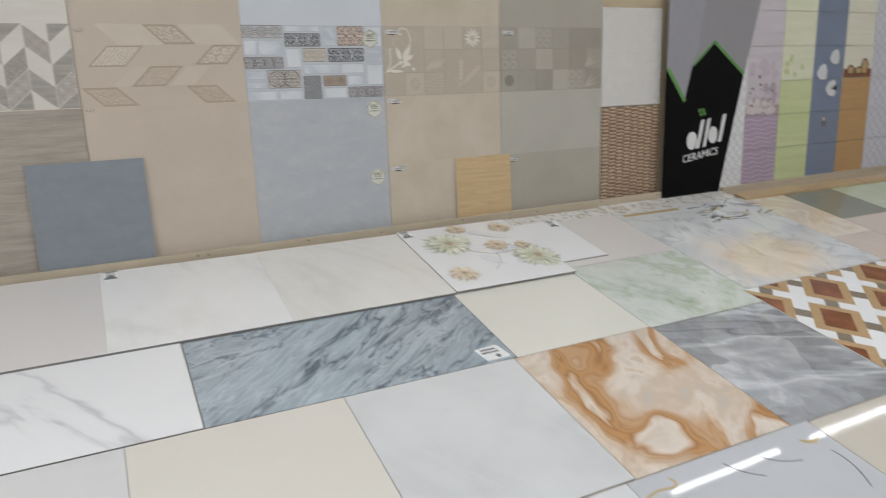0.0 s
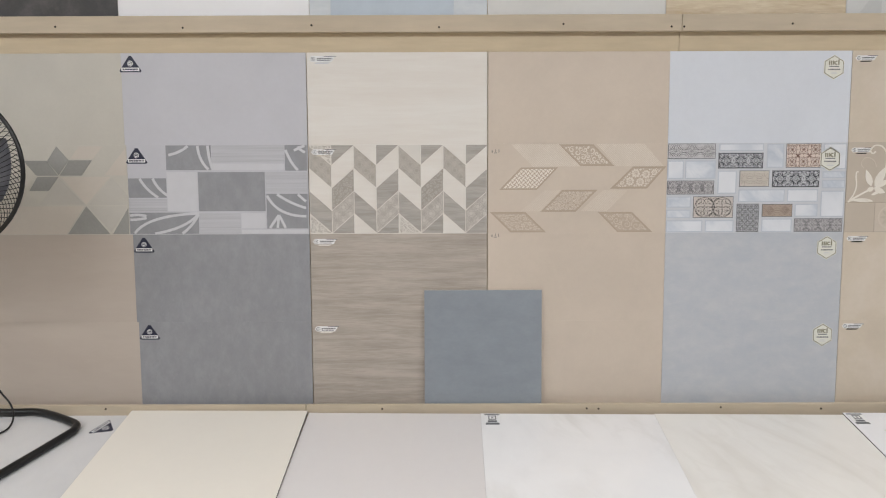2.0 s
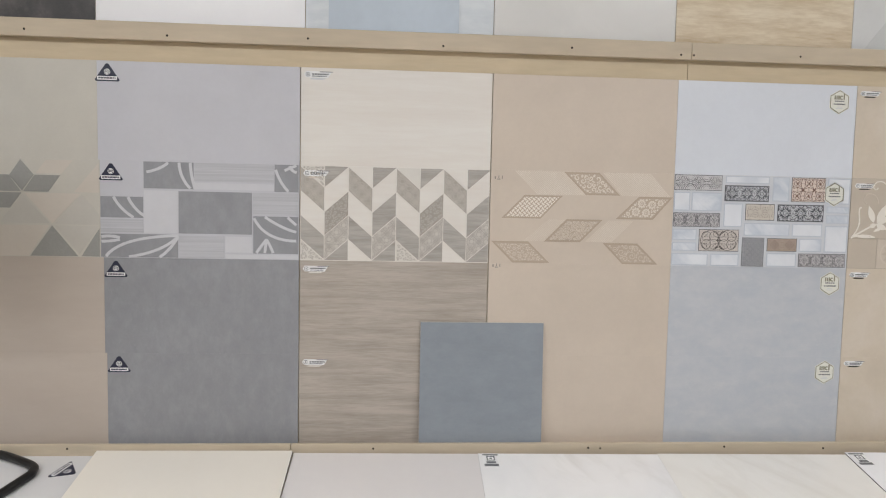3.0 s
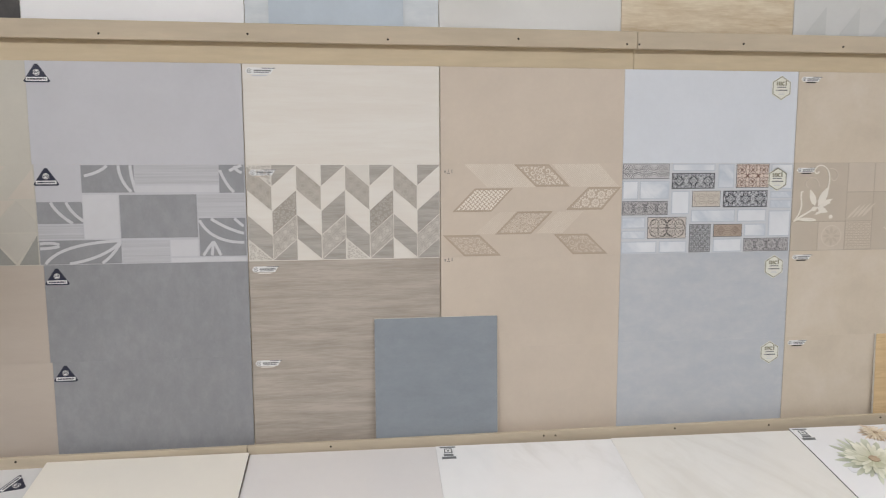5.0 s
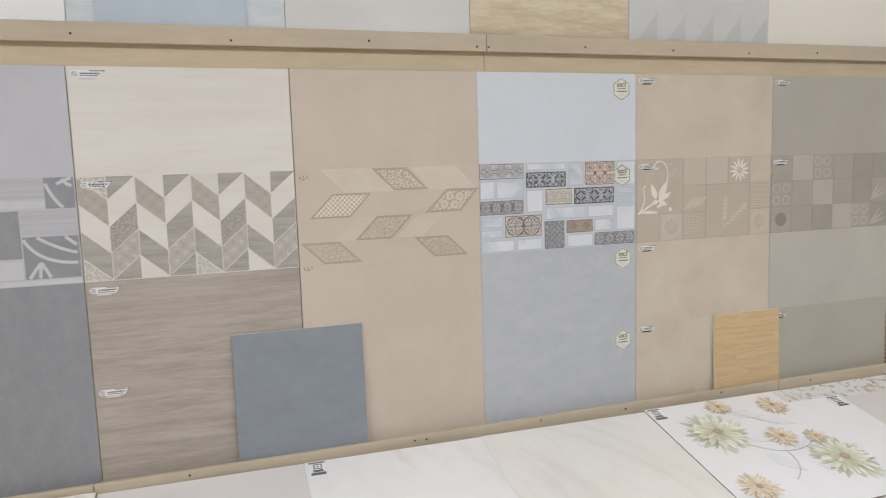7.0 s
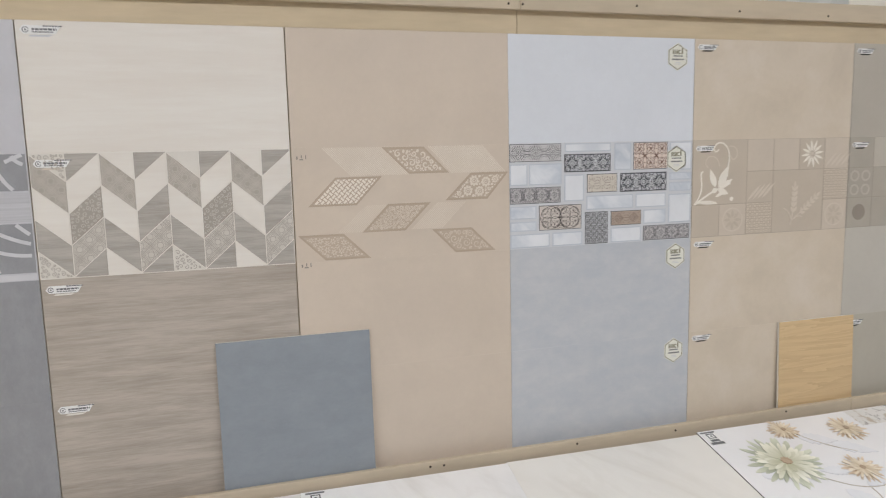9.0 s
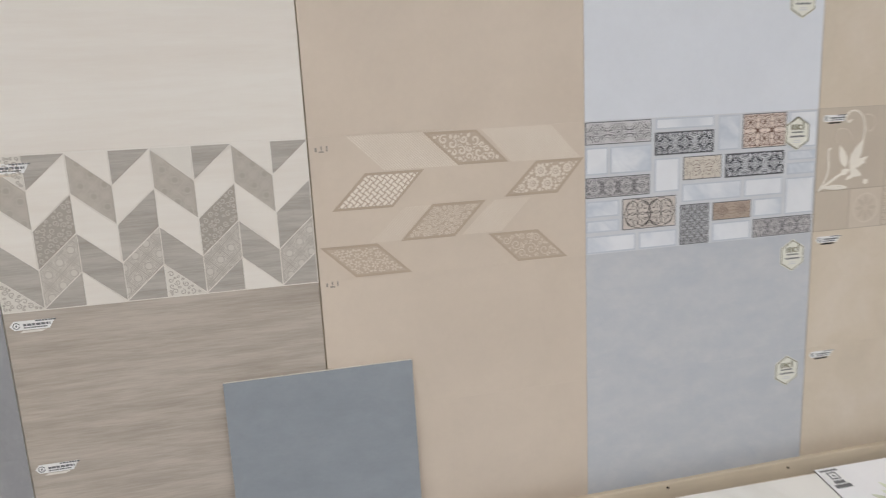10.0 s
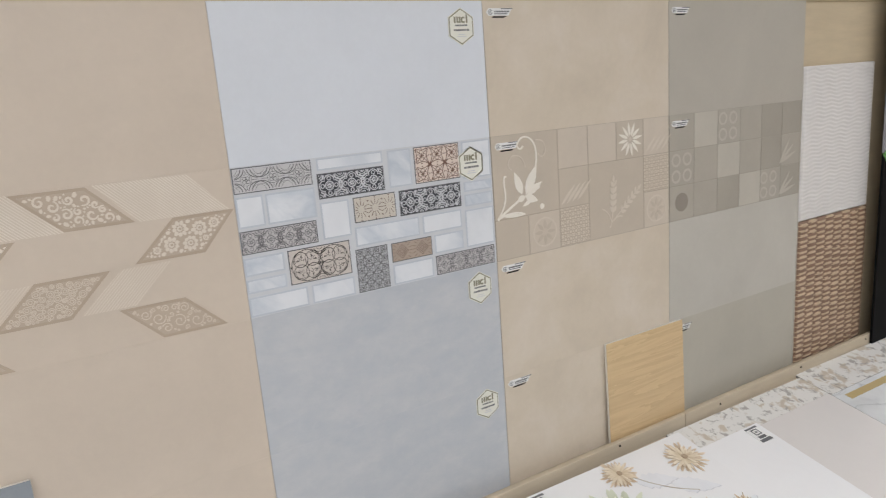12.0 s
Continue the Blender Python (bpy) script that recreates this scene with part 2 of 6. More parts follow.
def lace(name, light, dark, cell=0.03, petals=4.0, rings=3.0, cut=0.0, rough=0.45, swirl=0.12):
    """Printed ornament: a lattice of petalled medallions."""
    g = Graph(name, rough)
    n = g.vmath("SCALE", g.co)
    n.node.inputs["Scale"].default_value = 1.0 / cell
    s = g.node("ShaderNodeSeparateXYZ")
    g.put(s.inputs[0], n)
    u = g.math("SUBTRACT", g.math("FRACT", s.outputs[0]), 0.5)
    w = g.math("SUBTRACT", g.math("FRACT", s.outputs[2]), 0.5)
    r = g.math("SQRT", g.math("ADD", g.math("MULTIPLY", u, u), g.math("MULTIPLY", w, w)))
    ang = g.math("ARCTAN2", w, u)
    wave = g.math("MULTIPLY", g.math("COSINE", g.math("MULTIPLY", ang, petals)), swirl)
    f = g.math("SINE", g.math("MULTIPLY", g.math("ADD", r, wave), rings * 6.283))
    au = g.math("SUBTRACT", 0.5, g.math("ABSOLUTE", u))
    aw = g.math("SUBTRACT", 0.5, g.math("ABSOLUTE", w))
    r2 = g.math("SQRT", g.math("ADD", g.math("MULTIPLY", au, au), g.math("MULTIPLY", aw, aw)))
    f2 = g.math("SINE", g.math("MULTIPLY", r2, rings * 8.0))
    near = g.math("LESS_THAN", r2, 0.36)
    f = g.math("ADD", g.math("MULTIPLY", near, f2), g.math("MULTIPLY", g.math("SUBTRACT", 1.0, near), f))
    fine = g.noise(g.co, 220, 2)
    f = g.math("ADD", g.math("MULTIPLY", f, 0.45), g.math("ADD", g.math("MULTIPLY", g.math("SUBTRACT", fine, 0.5), 0.5), 0.5))
    col = g.ramp(f, [(max(0.0, 0.32 + cut), dark), (min(1.0, 0.68 + cut), light)])
    return g.done(col, f, 0.0003, 0.2)


def weave(name, light, dark, cell=0.014, rough=0.45):
    """Printed basket weave turned by 45 degrees."""
    g = Graph(name, rough)
    m = g.node("ShaderNodeMapping")
    g.put(m.inputs["Vector"], g.co)
    m.inputs["Rotation"].default_value = (0, radians(45), 0)
    m.inputs["Scale"].default_value = (1 / cell,) * 3
    s = g.node("ShaderNodeSeparateXYZ")
    g.put(s.inputs[0], m.outputs[0])
    a, b = s.outputs[0], s.outputs[2]
    ca = g.math("FLOOR", a)
    cb = g.math("FLOOR", b)
    odd = g.math("PINGPONG", g.math("ADD", ca, cb), 1.0)
    la = g.math("ABSOLUTE", g.math("SUBTRACT", g.math("FRACT", a), 0.5))
    lb = g.math("ABSOLUTE", g.math("SUBTRACT", g.math("FRACT", b), 0.5))
    d = g.math("ADD", g.math("MULTIPLY", odd, la), g.math("MULTIPLY", g.math("SUBTRACT", 1.0, odd), lb))
    return g.done(g.ramp(d, [(0.22, light), (0.34, dark)]))


def lattice_print(name, base, line, cell=0.03, rough=0.42):
    """Printed lattice of crossing double lines with rings between them, turned by 45 degrees."""
    g = Graph(name, rough)
    m = g.node("ShaderNodeMapping")
    g.put(m.inputs["Vector"], g.co)
    m.inputs["Rotation"].default_value = (0, radians(45), 0)
    m.inputs["Scale"].default_value = (1 / cell,) * 3
    s = g.node("ShaderNodeSeparateXYZ")
    g.put(s.inputs[0], m.outputs[0])
    u = g.math("ABSOLUTE", g.math("SUBTRACT", g.math("FRACT", s.outputs[0]), 0.5))
    w = g.math("ABSOLUTE", g.math("SUBTRACT", g.math("FRACT", s.outputs[2]), 0.5))
    r = g.math("SQRT", g.math("ADD", g.math("MULTIPLY", u, u), g.math("MULTIPLY", w, w)))
    hits = [g.math("LESS_THAN", g.math("ABSOLUTE", g.math("SUBTRACT", a, b)), 0.02) for a in (u, w) for b in (0.3, 0.39, 0.48)]
    hits.append(g.math("LESS_THAN", g.math("ABSOLUTE", g.math("SUBTRACT", r, 0.23)), 0.028))
    f = hits[0]
    for h in hits[1:]:
        f = g.math("MAXIMUM", f, h)
    cloud = g.noise(g.co, 30, 3)
    col = g.mix(g.math("MULTIPLY", f, 0.85), g.ramp(cloud, [(0.3, shade(base, 0.95)), (0.7, base)]), line)
    return g.done(col, f, 0.0003, 0.15)


def board(name, c, rough=0.6, stretch=(1.2, 8, 8)):
    """Pale pressed board: faint fibres and smudges."""
    g = Graph(name, rough)
    v = g.place(stretch)
    a = g.noise(v, 6, 5, 0.6)
    b = g.noise(g.place((1, 1, 1)), 3.0, 3, 0.6)
    f = g.noise(v, 90, 2)
    col = g.ramp(a, [(0.3, shade(c, 0.93)), (0.7, shade(c, 1.04))])
    col = g.mix(1.0, col, g.ramp(b, [(0.3, 0.92), (0.6, 1.0)]), "MULTIPLY")
    return g.done(col, f, 0.0004, 0.25)


def plain(name, c, rough=0.5, metal=0.0, wear=0.05):
    g = Graph(name, rough, metal)
    a = g.noise(g.place(), 25, 4, 0.6)
    return g.done(g.ramp(a, [(0.3, shade(c, 1 - wear)), (0.7, c)]), a, 0.0003, 0.1)


def wood(name, c, dark, scale=3.0, stretch=(0.35, 1, 5), rough=0.35):
    g = Graph(name, rough)
    v = g.place(stretch)
    a = g.noise(v, scale, 5, 0.55, 1.6)
    rings = g.math("FRACT", g.math("MULTIPLY", a, 7.0))
    f = g.noise(g.place((stretch[0] * 2, 1, stretch[2] * 8)), scale * 6, 3, 0.6)
    col = g.ramp(g.math("MULTIPLY_ADD", f, 0.4, g.math("MULTIPLY", rings, 0.5)), [(0.1, c), (0.55, g_mid(c, dark)), (0.85, dark)])
    col = g.mix(0.55, col, c)
    return g.done(col, f, 0.0003, 0.15)


K = 1.12
M = {
    "a_top": stone("sage_glaze", lin(188, 183, 169, K), 0.04),
    "a_mid": stone("fawn_print", lin(194, 184, 169, K), 0.03),
    "a_low": streaks("pinkish_travertine", lin(182, 169, 154, K), lin(177, 163, 148, K), 4, (0.5, 1, 2)),
    "star": stone("grey_star_print", lin(146, 145, 138, K), 0.06, 9, 0.08, 0.5),
    "b_top": stone("pale_grey_glaze", lin(186, 186, 191, K), 0.04, 5),
    "b_dark": brushed("grey_cement_glaze", lin(138, 139, 142, K), lin(133, 134, 138, K), lin(144, 145, 148, K), 30, (1, 1, 0.6), 0.5),
    "b_rib": streaks("ribbed_grey_glaze", lin(186, 186, 190, K), lin(164, 165, 168, K), 10, (0.15, 1, 16)),
    "b_pale": plain("pale_grey_print", lin(196, 196, 199, K), 0.4),
    "c_top": streaks("cream_glaze", lin(217, 212, 202, K), lin(211, 203, 191, K), 4, (0.4, 1, 4)),
    "c_low": streaks("taupe_strokes", lin(178, 167, 153, K), lin(150, 139, 125, K), 5, (0.7, 1, 9)),
    "c_grey": streaks("grey_taupe_chevron_print", lin(174, 168, 158, K), lin(147, 140, 130, K), 6, (0.8, 1, 9)),
    "c_lace": lattice_print("pale_lattice_print", lin(194, 188, 177, K), lin(158, 150, 139, K), 0.032),
    "c_dots": lattice_print("taupe_lattice_print", lin(164, 156, 143, K), lin(183, 175, 163, K), 0.03),
    "c_mottle": stone("taupe_scroll_field", lin(160, 152, 140, K), 0.04, 20, 0.05),
    "c_scroll": stone("cream_scroll_field", lin(208, 203, 192, K), 0.02, 20, 0.03),
    "c_curl": plain("pale_curl_ink", lin(186, 179, 168, K), 0.4),
    "c_curl2": plain("taupe_curl_ink", lin(172, 164, 152, K), 0.4),
    "d": stone("sand_glaze", lin(199, 183, 163, K), 0.05, 5),
    "d_fall": hatch("falling_hatch_print", lin(199, 184, 164, K), lin(213, 201, 184, K), 45),
    "d_rise": hatch("rising_hatch_print", lin(199, 183, 163, K), lin(208, 195, 177, K), -45),
    "d_light": plain("pale_sand_ink", lin(212, 200, 183, K), 0.4),
    "d_soft": plain("soft_sand_ink", lin(206, 192, 173, K), 0.4),
    "d_field": plain("sand_lozenge_field", lin(184, 165, 142, K), 0.4),
    "d_rim": plain("dark_sand_print", lin(177, 157, 133, K), 0.4),
    "d_weave": weave("basket_print", lin(220, 209, 193, K), lin(178, 158, 136, K), 0.0105),
    "e_top": stone("pale_blue_glaze", lin(205, 210, 217, K), 0.03, 4),
    "e_low": brushed("blue_grey_glaze", lin(179, 183, 188, K), lin(173, 179, 186, K), lin(186, 188, 191, K), 20, (0.7, 1, 1.2)),
    "e_grout": plain("pale_grout", lin(196, 199, 203, K), 0.6),
    "e_mar": marble("pale_marble_print", lin(212, 215, 219, K), lin(180, 192, 205), 6, 0.8, 0.1, 0.3, 35, 0.05),
    "e_rim": plain("blue_grey_rim", lin(184, 191, 200, K), 0.4),
    "e_rule": plain("mid_grey_ink", lin(112, 110, 112), 0.4),
    "e_ink": plain("dark_umber_ink", lin(72, 64, 60), 0.4),
    "rust_ink": plain("rust_ink", lin(118, 82, 64), 0.4),
    "e_pale": plain("pale_grey_print", lin(196, 198, 202, K), 0.4),
    "e_a": stone("silver_field_print", lin(198, 196, 196, K), 0.05, 40, 0.12),
    "e_b": stone("charcoal_print", lin(66, 68, 76), 0.12, 30, 0.3),
    "e_c": plain("rosy_field_print", lin(216, 198, 184, K), 0.4),
    "e_d": stone("tan_star_field_print", lin(204, 195, 180, K), 0.05, 40, 0.15),
    "e_e": stone("mauve_field_print", lin(192, 188, 188, K), 0.06, 40, 0.15),
    "e_g": stone("slate_field_print", lin(182, 184, 187, K), 0.05, 40, 0.12),
    "e_h": stone("brown_field_print", lin(176, 156, 138, K), 0.06, 40, 0.15),
    "e_brown": plain("umber_ink", lin(128, 104, 92), 0.4),
    "e_f": stone("tan_field_print", lin(204, 194, 184, K), 0.08, 30, 0.2),
    "f": stone("warm_beige_glaze", lin(201, 186, 163, K), 0.09, 6, 0.03, 0.35, lin(199, 186, 168, K)),
    "f_sq": stone("beige_square_print", lin(188, 174, 154, K), 0.05, 8),
    "f_sq2": stone("pale_beige_square_print", lin(196, 182, 163, K), 0.05, 8),
    "f_line": plain("beige_line_print", lin(174, 160, 140, K), 0.5),
    "pencil": plain("pencil_grey", lin(140, 132, 122, K), 0.6),
    "g_groove": plain("greige_groove_print", lin(158, 150, 135, K), 0.5),
    "f_white": plain("ivory_relief", lin(226, 219, 205, K), 0.35),
    "f_soft": plain("soft_ivory_relief", lin(203, 190, 172, K), 0.35),
    "f_tex": lace("beige_tracery_print", lin(203, 190, 171, K), lin(176, 160, 139, K), 0.018, 4, 2),
    "g_top": stone("greige_glaze", lin(174, 167, 153, K), 0.05, 5),
    "g_mid": stone("pale_greige_glaze", lin(183, 178, 166, K), 0.06, 5),
    "g_low": stone("warm_greige_glaze", lin(173, 167, 151, K), 0.06, 5),
    "g_s1": stone("greige_square_print", lin(167, 159, 144, K), 0.06, 9),
    "g_s2": stone("dark_greige_square_print", lin(159, 151, 136, K), 0.06, 9),
    "g_s3": stone("light_greige_square_print", lin(181, 174, 159, K), 0.06, 9),
    "g_ring": plain("greige_ring_print", lin(182, 174, 161, K), 0.4),
    "g_disc": plain("umber_disc_print", lin(142, 132, 118, K), 0.4),
    "h_white": plain("white_wave_glaze", lin(214, 210, 205, K), 0.35),
    "h_tan": plain("tan_weave_glaze", lin(200, 172, 136, K), 0.4, 0, 0.2),
    "h_brown": plain("brown_weave_glaze", lin(140, 106, 80, K), 0.45, 0, 0.25),
    "lean": brushed("slate_blue_glaze", lin(131, 139, 146, K), lin(127, 135, 142, K), lin(135, 143, 150, K), 22, (0.7, 1, 1.2), 0.55),
    "oak": wood("honey_oak_print", lin(212, 181, 127, K), lin(160, 118, 64, K), 3.4, (0.3, 1, 4)),
    "edge_dark": plain("grey_tile_edge", lin(146, 142, 138), 0.8),
    "edge": plain("raw_tile_edge", lin(228, 222, 210), 0.8),
    "board": board("pressed_board", lin(192, 175, 146, K)),
    "strip": board("shaded_board", lin(198, 178, 140, K)),
    "screw": plain("dark_screw", lin(52, 42, 34), 0.5, 0.6),
    "wall": stone("painted_wall", lin(222, 220, 214), 0.02, 3, 0.02, 0.7),
    "ceiling": stone("painted_ceiling", lin(232, 231, 228), 0.02, 2, 0.02, 0.8),
    "floor": stone("polished_floor", lin(196, 190, 182), 0.05, 2, 0.03, 0.2),
    "ply": board("deck_board", lin(188, 170, 142)),
    "slate": stone("black_slate_glaze", lin(62, 58, 56), 0.3, 8, 0.25, 0.45, lin(86, 80, 76)),
    "white": stone("white_glaze", lin(229, 229, 230, K), 0.015, 3, 0.01, 0.25),
    "uplite": streaks("pale_blue_plank_print", lin(206, 212, 215, K), lin(184, 193, 199, K), 3, (1, 1, 2.5), 0.35),
    "upblue": stone("sky_blue_glaze", lin(178, 192, 204, K), 0.05, 4, 0.03),
    "upmar": marble("warm_white_marble_print", lin(214, 213, 208, K), lin(150, 140, 128), 1.6, 0.6, 0.015),
    "upwood": streaks("weathered_yellow_wood_print", lin(216, 200, 168, K), lin(186, 160, 116, K), 6, (0.6, 1, 4), 0.4),
    "upgrey": stone("cool_grey_glaze", lin(200, 201, 198, K), 0.05, 3),
    "upgrey2": stone("grey_wedge_print", lin(189, 191, 188, K), 0.05, 3),
    "cream": stone("cream_matt_glaze", lin(226, 219, 204, K), 0.012, 3, 0.01, 0.3),
    "deck_grey": marble("light_grey_marble", lin(206, 205, 203, K), lin(168, 168, 168), 2.5, 0.3, 0.05, 0.22),
    "deck_pink": stone("rosy_white_glaze", lin(214, 209, 205, K), 0.015, 3, 0.012, 0.22),
    "deck_white": marble("cloudy_white_marble", lin(229, 228, 226, K), lin(208, 205, 197), 3.0, 0.3, 0.07, 0.14, 20, 0.03),
    "deck_beige": marble("ivory_marble", lin(224, 221, 213, K), lin(210, 203, 188), 2.6, 0.3, 0.07, 0.14, 20, 0.03),
    "carrara": marble("carrara_marble", lin(226, 226, 226, K), lin(150, 152, 158), 0.9, 0.6, 0.012, 0.12, 30, 0.015, False),
    "blue_marble": slate_marble("blue_grey_marble", lin(160, 174, 183), lin(198, 208, 214), lin(82, 96, 109)),
    "cream2": stone("ivory_polished_glaze", lin(220, 217, 204, K), 0.012, 3, 0.01, 0.14),
    "beige3": stone("butter_cream_glaze", lin(213, 207, 195, K), 0.02, 3, 0.01, 0.14),
    "white3": marble("milky_white_marble", lin(206, 207, 207, K), lin(190, 190, 190), 3, 0.35, 0.08, 0.12),
    "orange": ribbon_onyx("orange_onyx", lin(222, 208, 192), lin(214, 192, 166), lin(204, 192, 178), lin(200, 142, 66), lin(164, 112, 62), 2.2),
    "grey_marble": breccia("silver_grey_marble", lin(156, 158, 162), lin(210, 212, 215), lin(96, 92, 88), 3.6, 0.05),
    "green": onyx("pale_green_onyx", [(0.22, lin(150, 166, 122)), (0.34, lin(178, 193, 164)), (0.44, lin(206, 214, 202)), (0.55, lin(222, 225, 217)), (0.62, lin(192, 205, 182)), (0.68, lin(212, 216, 200)), (0.78, lin(178, 180, 126))], 2.8, 1.0, 0.06, (1, 1, 0.7), 35, 9, 0.4),
    "gold": marble("white_marble_gold_veins", lin(188, 190, 194, K), lin(176, 148, 92), 1.3, 0.85, 0.007, 0.03, 55, 0.04, False),
    "gloss_beige": stone("glossy_beige_glaze", lin(196, 188, 172, K), 0.04, 3, 0.01, 0.05),
    "speckle": speckled("speckled_grey_marble", lin(218, 216, 211, K), lin(166, 162, 156), lin(192, 172, 142)),
    "splash": peach_cloud("grey_peach_marble", lin(206, 208, 208, K), lin(226, 208, 182, K), lin(214, 188, 152, K), lin(150, 152, 156)),
    "ink": plain("black_ink_print", lin(38, 36, 36), 0.2),
    "ochre": plain("ochre_print", lin(196, 170, 104), 0.2),
    "peach": onyx("peach_marble", [(0.25, lin(214, 190, 156)), (0.4, lin(226, 208, 182)), (0.5, lin(234, 224, 206)), (0.58, lin(224, 202, 170)), (0.7, lin(230, 214, 190)), (0.8, lin(208, 180, 142))], 3.2, 1.2, 0.08, (1, 1, 0.8), 40, 5, 0.2),
    "pinkish": onyx("rosy_beige_marble", [(0.3, lin(222, 204, 190)), (0.55, lin(214, 196, 182)), (0.75, lin(228, 214, 202))], 1.4, 0.6, 0.1),
    "olive": stone("olive_grey_glaze", lin(136, 138, 122, K), 0.05, 6, 0.06, 0.12),
    "mint": onyx("mint_marble", [(0.3, lin(206, 216, 188)), (0.5, lin(196, 208, 172)), (0.7, lin(222, 226, 208))], 2, 0.6, 0.1),
    "slat_wood": wood("yellow_wood", lin(206, 174, 120), lin(170, 134, 82)),
    "lat_brown": stone("brown_lozenge_print", lin(140, 78, 40), 0.12, 9, 0.1, 0.12, lin(164, 98, 52)),
    "lat_tan": wood("tan_band_print", lin(196, 158, 100), lin(164, 122, 70)),
    "lat_grey": plain("greige_band_print", lin(142, 128, 106), 0.15),
    "petal_green": None,
    "black_panel": plain("satin_black_panel", lin(11, 11, 12), 0.6),
    "grey_panel": plain("mid_grey_panel", lin(154, 151, 155), 0.5),
    "grey_panel2": plain("light_grey_panel", lin(160, 158, 166), 0.5),
    "green_line": plain("leaf_green_vinyl", lin(92, 158, 66), 0.4),
    "sign_white": plain("white_vinyl", lin(235, 235, 235), 0.4),
    "navy": plain("navy_ink", lin(38, 42, 66), 0.4),
    "paper": plain("label_paper", lin(236, 236, 234), 0.5),
    "cream_paper": plain("cream_label_paper", lin(228, 227, 213), 0.5),
    "olive_ink": plain("olive_ink", lin(138, 134, 106), 0.5),
    "grey_ink": plain("grey_ink", lin(108, 110, 112), 0.5),
    "fan_black": plain("black_enamel", lin(20, 20, 21), 0.3),
    "fan_grey": plain("smoke_grey_plastic", lin(112, 112, 120), 0.3),
    "lilac_top": streaks("pale_lilac_glaze", lin(204, 196, 202, K), lin(192, 182, 192, K), 4, (0.4, 1, 5), 0.2),
    "lilac": stone("lilac_glaze", lin(172, 150, 172, K), 0.05, 6, 0.03, 0.2),
    "lilac_wave": plain("lilac_wave_relief", lin(200, 182, 200, K), 0.25),
    "lime_top": streaks("pale_lime_glaze", lin(218, 219, 190, K), lin(208, 211, 172, K), 4, (0.4, 1, 5), 0.2),
    "lime": streaks("lime_glaze", lin(202, 211, 150, K), lin(186, 198, 128, K), 4, (0.4, 1, 5), 0.2),
    "blue_w": stone("steel_blue_glaze", lin(118, 130, 156, K), 0.06, 7, 0.04, 0.15),
    "cream_w": streaks("cream_band_glaze", lin(222, 218, 198, K), lin(212, 207, 184, K), 4, (0.4, 1, 5), 0.15),
    "brown_w": wood("brown_plank_print", lin(204, 156, 84), lin(168, 122, 62), 3, (0.35, 1, 4), 0.2),
    "white_w": lace("white_floral_tile_print", lin(222, 222, 222, K), lin(202, 203, 207, K), 0.06, 5, 1.5),
    "pale_w": lace("pale_lilac_tile_print", lin(204, 204, 214, K), lin(188, 188, 200, K), 0.08, 5, 1.5),
    "blossom": plain("blossom_print", lin(226, 214, 214), 0.3, 0, 0.2),
    "blossom2": plain("mauve_blossom_print", lin(140, 108, 118), 0.3, 0, 0.2),
    "blossom3": stone("rosy_mauve_print", lin(190, 168, 180), 0.12, 30, 0.2, 0.3),
    "lilac_print": plain("faint_lilac_print", lin(196, 182, 194, K), 0.25),
    "petal_white": stone("white_petal_print", lin(222, 223, 226), 0.08, 40, 0.1, 0.3),
    "pot_dark": plain("dark_pot_print", lin(96, 66, 40), 0.3),
    "tube": None,
}
M["black_panel"].node_tree.nodes["Principled BSDF"].inputs["Specular IOR Level"].default_value = 0.12


# petals: pale at the rim, deeper at the heart
def petal(name, rim, heart, size):
    g = Graph(name, 0.3)
    r = g.math("DIVIDE", g.vmath("LENGTH", g.co), size)
    isl = g.node("ShaderNodeNewGeometry").outputs["Random Per Island"]
    f = g.math("MULTIPLY_ADD", isl, 0.35, g.math("MULTIPLY", r, 0.8))
    return g.done(g.ramp(f, [(0.12, heart), (0.55, g_mid(rim, heart)), (0.95, rim)]))


M["petal_green"] = petal("green_petal_print", lin(234, 233, 216, K), lin(182, 184, 142), 0.1)
M["petal_green2"] = petal("deep_green_petal_print", lin(208, 213, 190, K), lin(118, 128, 90), 0.13)
M["petal_tan"] = petal("tan_petal_print", lin(238, 228, 208, K), lin(212, 188, 146), 0.06)
M["petal_tan2"] = petal("deep_tan_petal_print", lin(222, 202, 172, K), lin(166, 130, 86), 0.07)
M["heart"] = plain("flower_heart_print", lin(206, 178, 142), 0.4, 0, 0.25)
M["leaf_print"] = plain("grey_leaf_print", lin(224, 226, 230, K), 0.2)
M["leaf_dark"] = plain("leaf_rim_print", lin(208, 209, 214, K), 0.25)
M["twig"] = plain("twig_print", lin(178, 168, 150, K), 0.3)
tube = Graph("tube_glow")
tube.b.inputs["Emission Color"].default_value = (0.95, 0.96, 1.0, 1)
tube.b.inputs["Emission Strength"].default_value = 9.0
M["tube"] = tube.done((0.9, 0.9, 0.9, 1))


# ---- mesh helpers ----
def part(name, bm, material, parent=None, label="", at=None):
    """Links a bmesh as one mesh object, under a thing or a part where one is given."""
    me = bpy.data.meshes.new(name)
    bm.to_mesh(me)
    bm.free()
    for m in material if isinstance(material, (list, tuple)) else [material]:
        me.materials.append(m)
    ob = new(name, me)
    if parent:
        ob.parent = parent
    if at is not None:
        ob.matrix_local = at
    if label:
        tagged(ob, label)
    return ob


def thing(name, label, category, at=None, group="", kind=""):
    ob = new(name)
    if at is not None:
        ob.matrix_world = at
    return tagged(ob, label, category, group, kind)


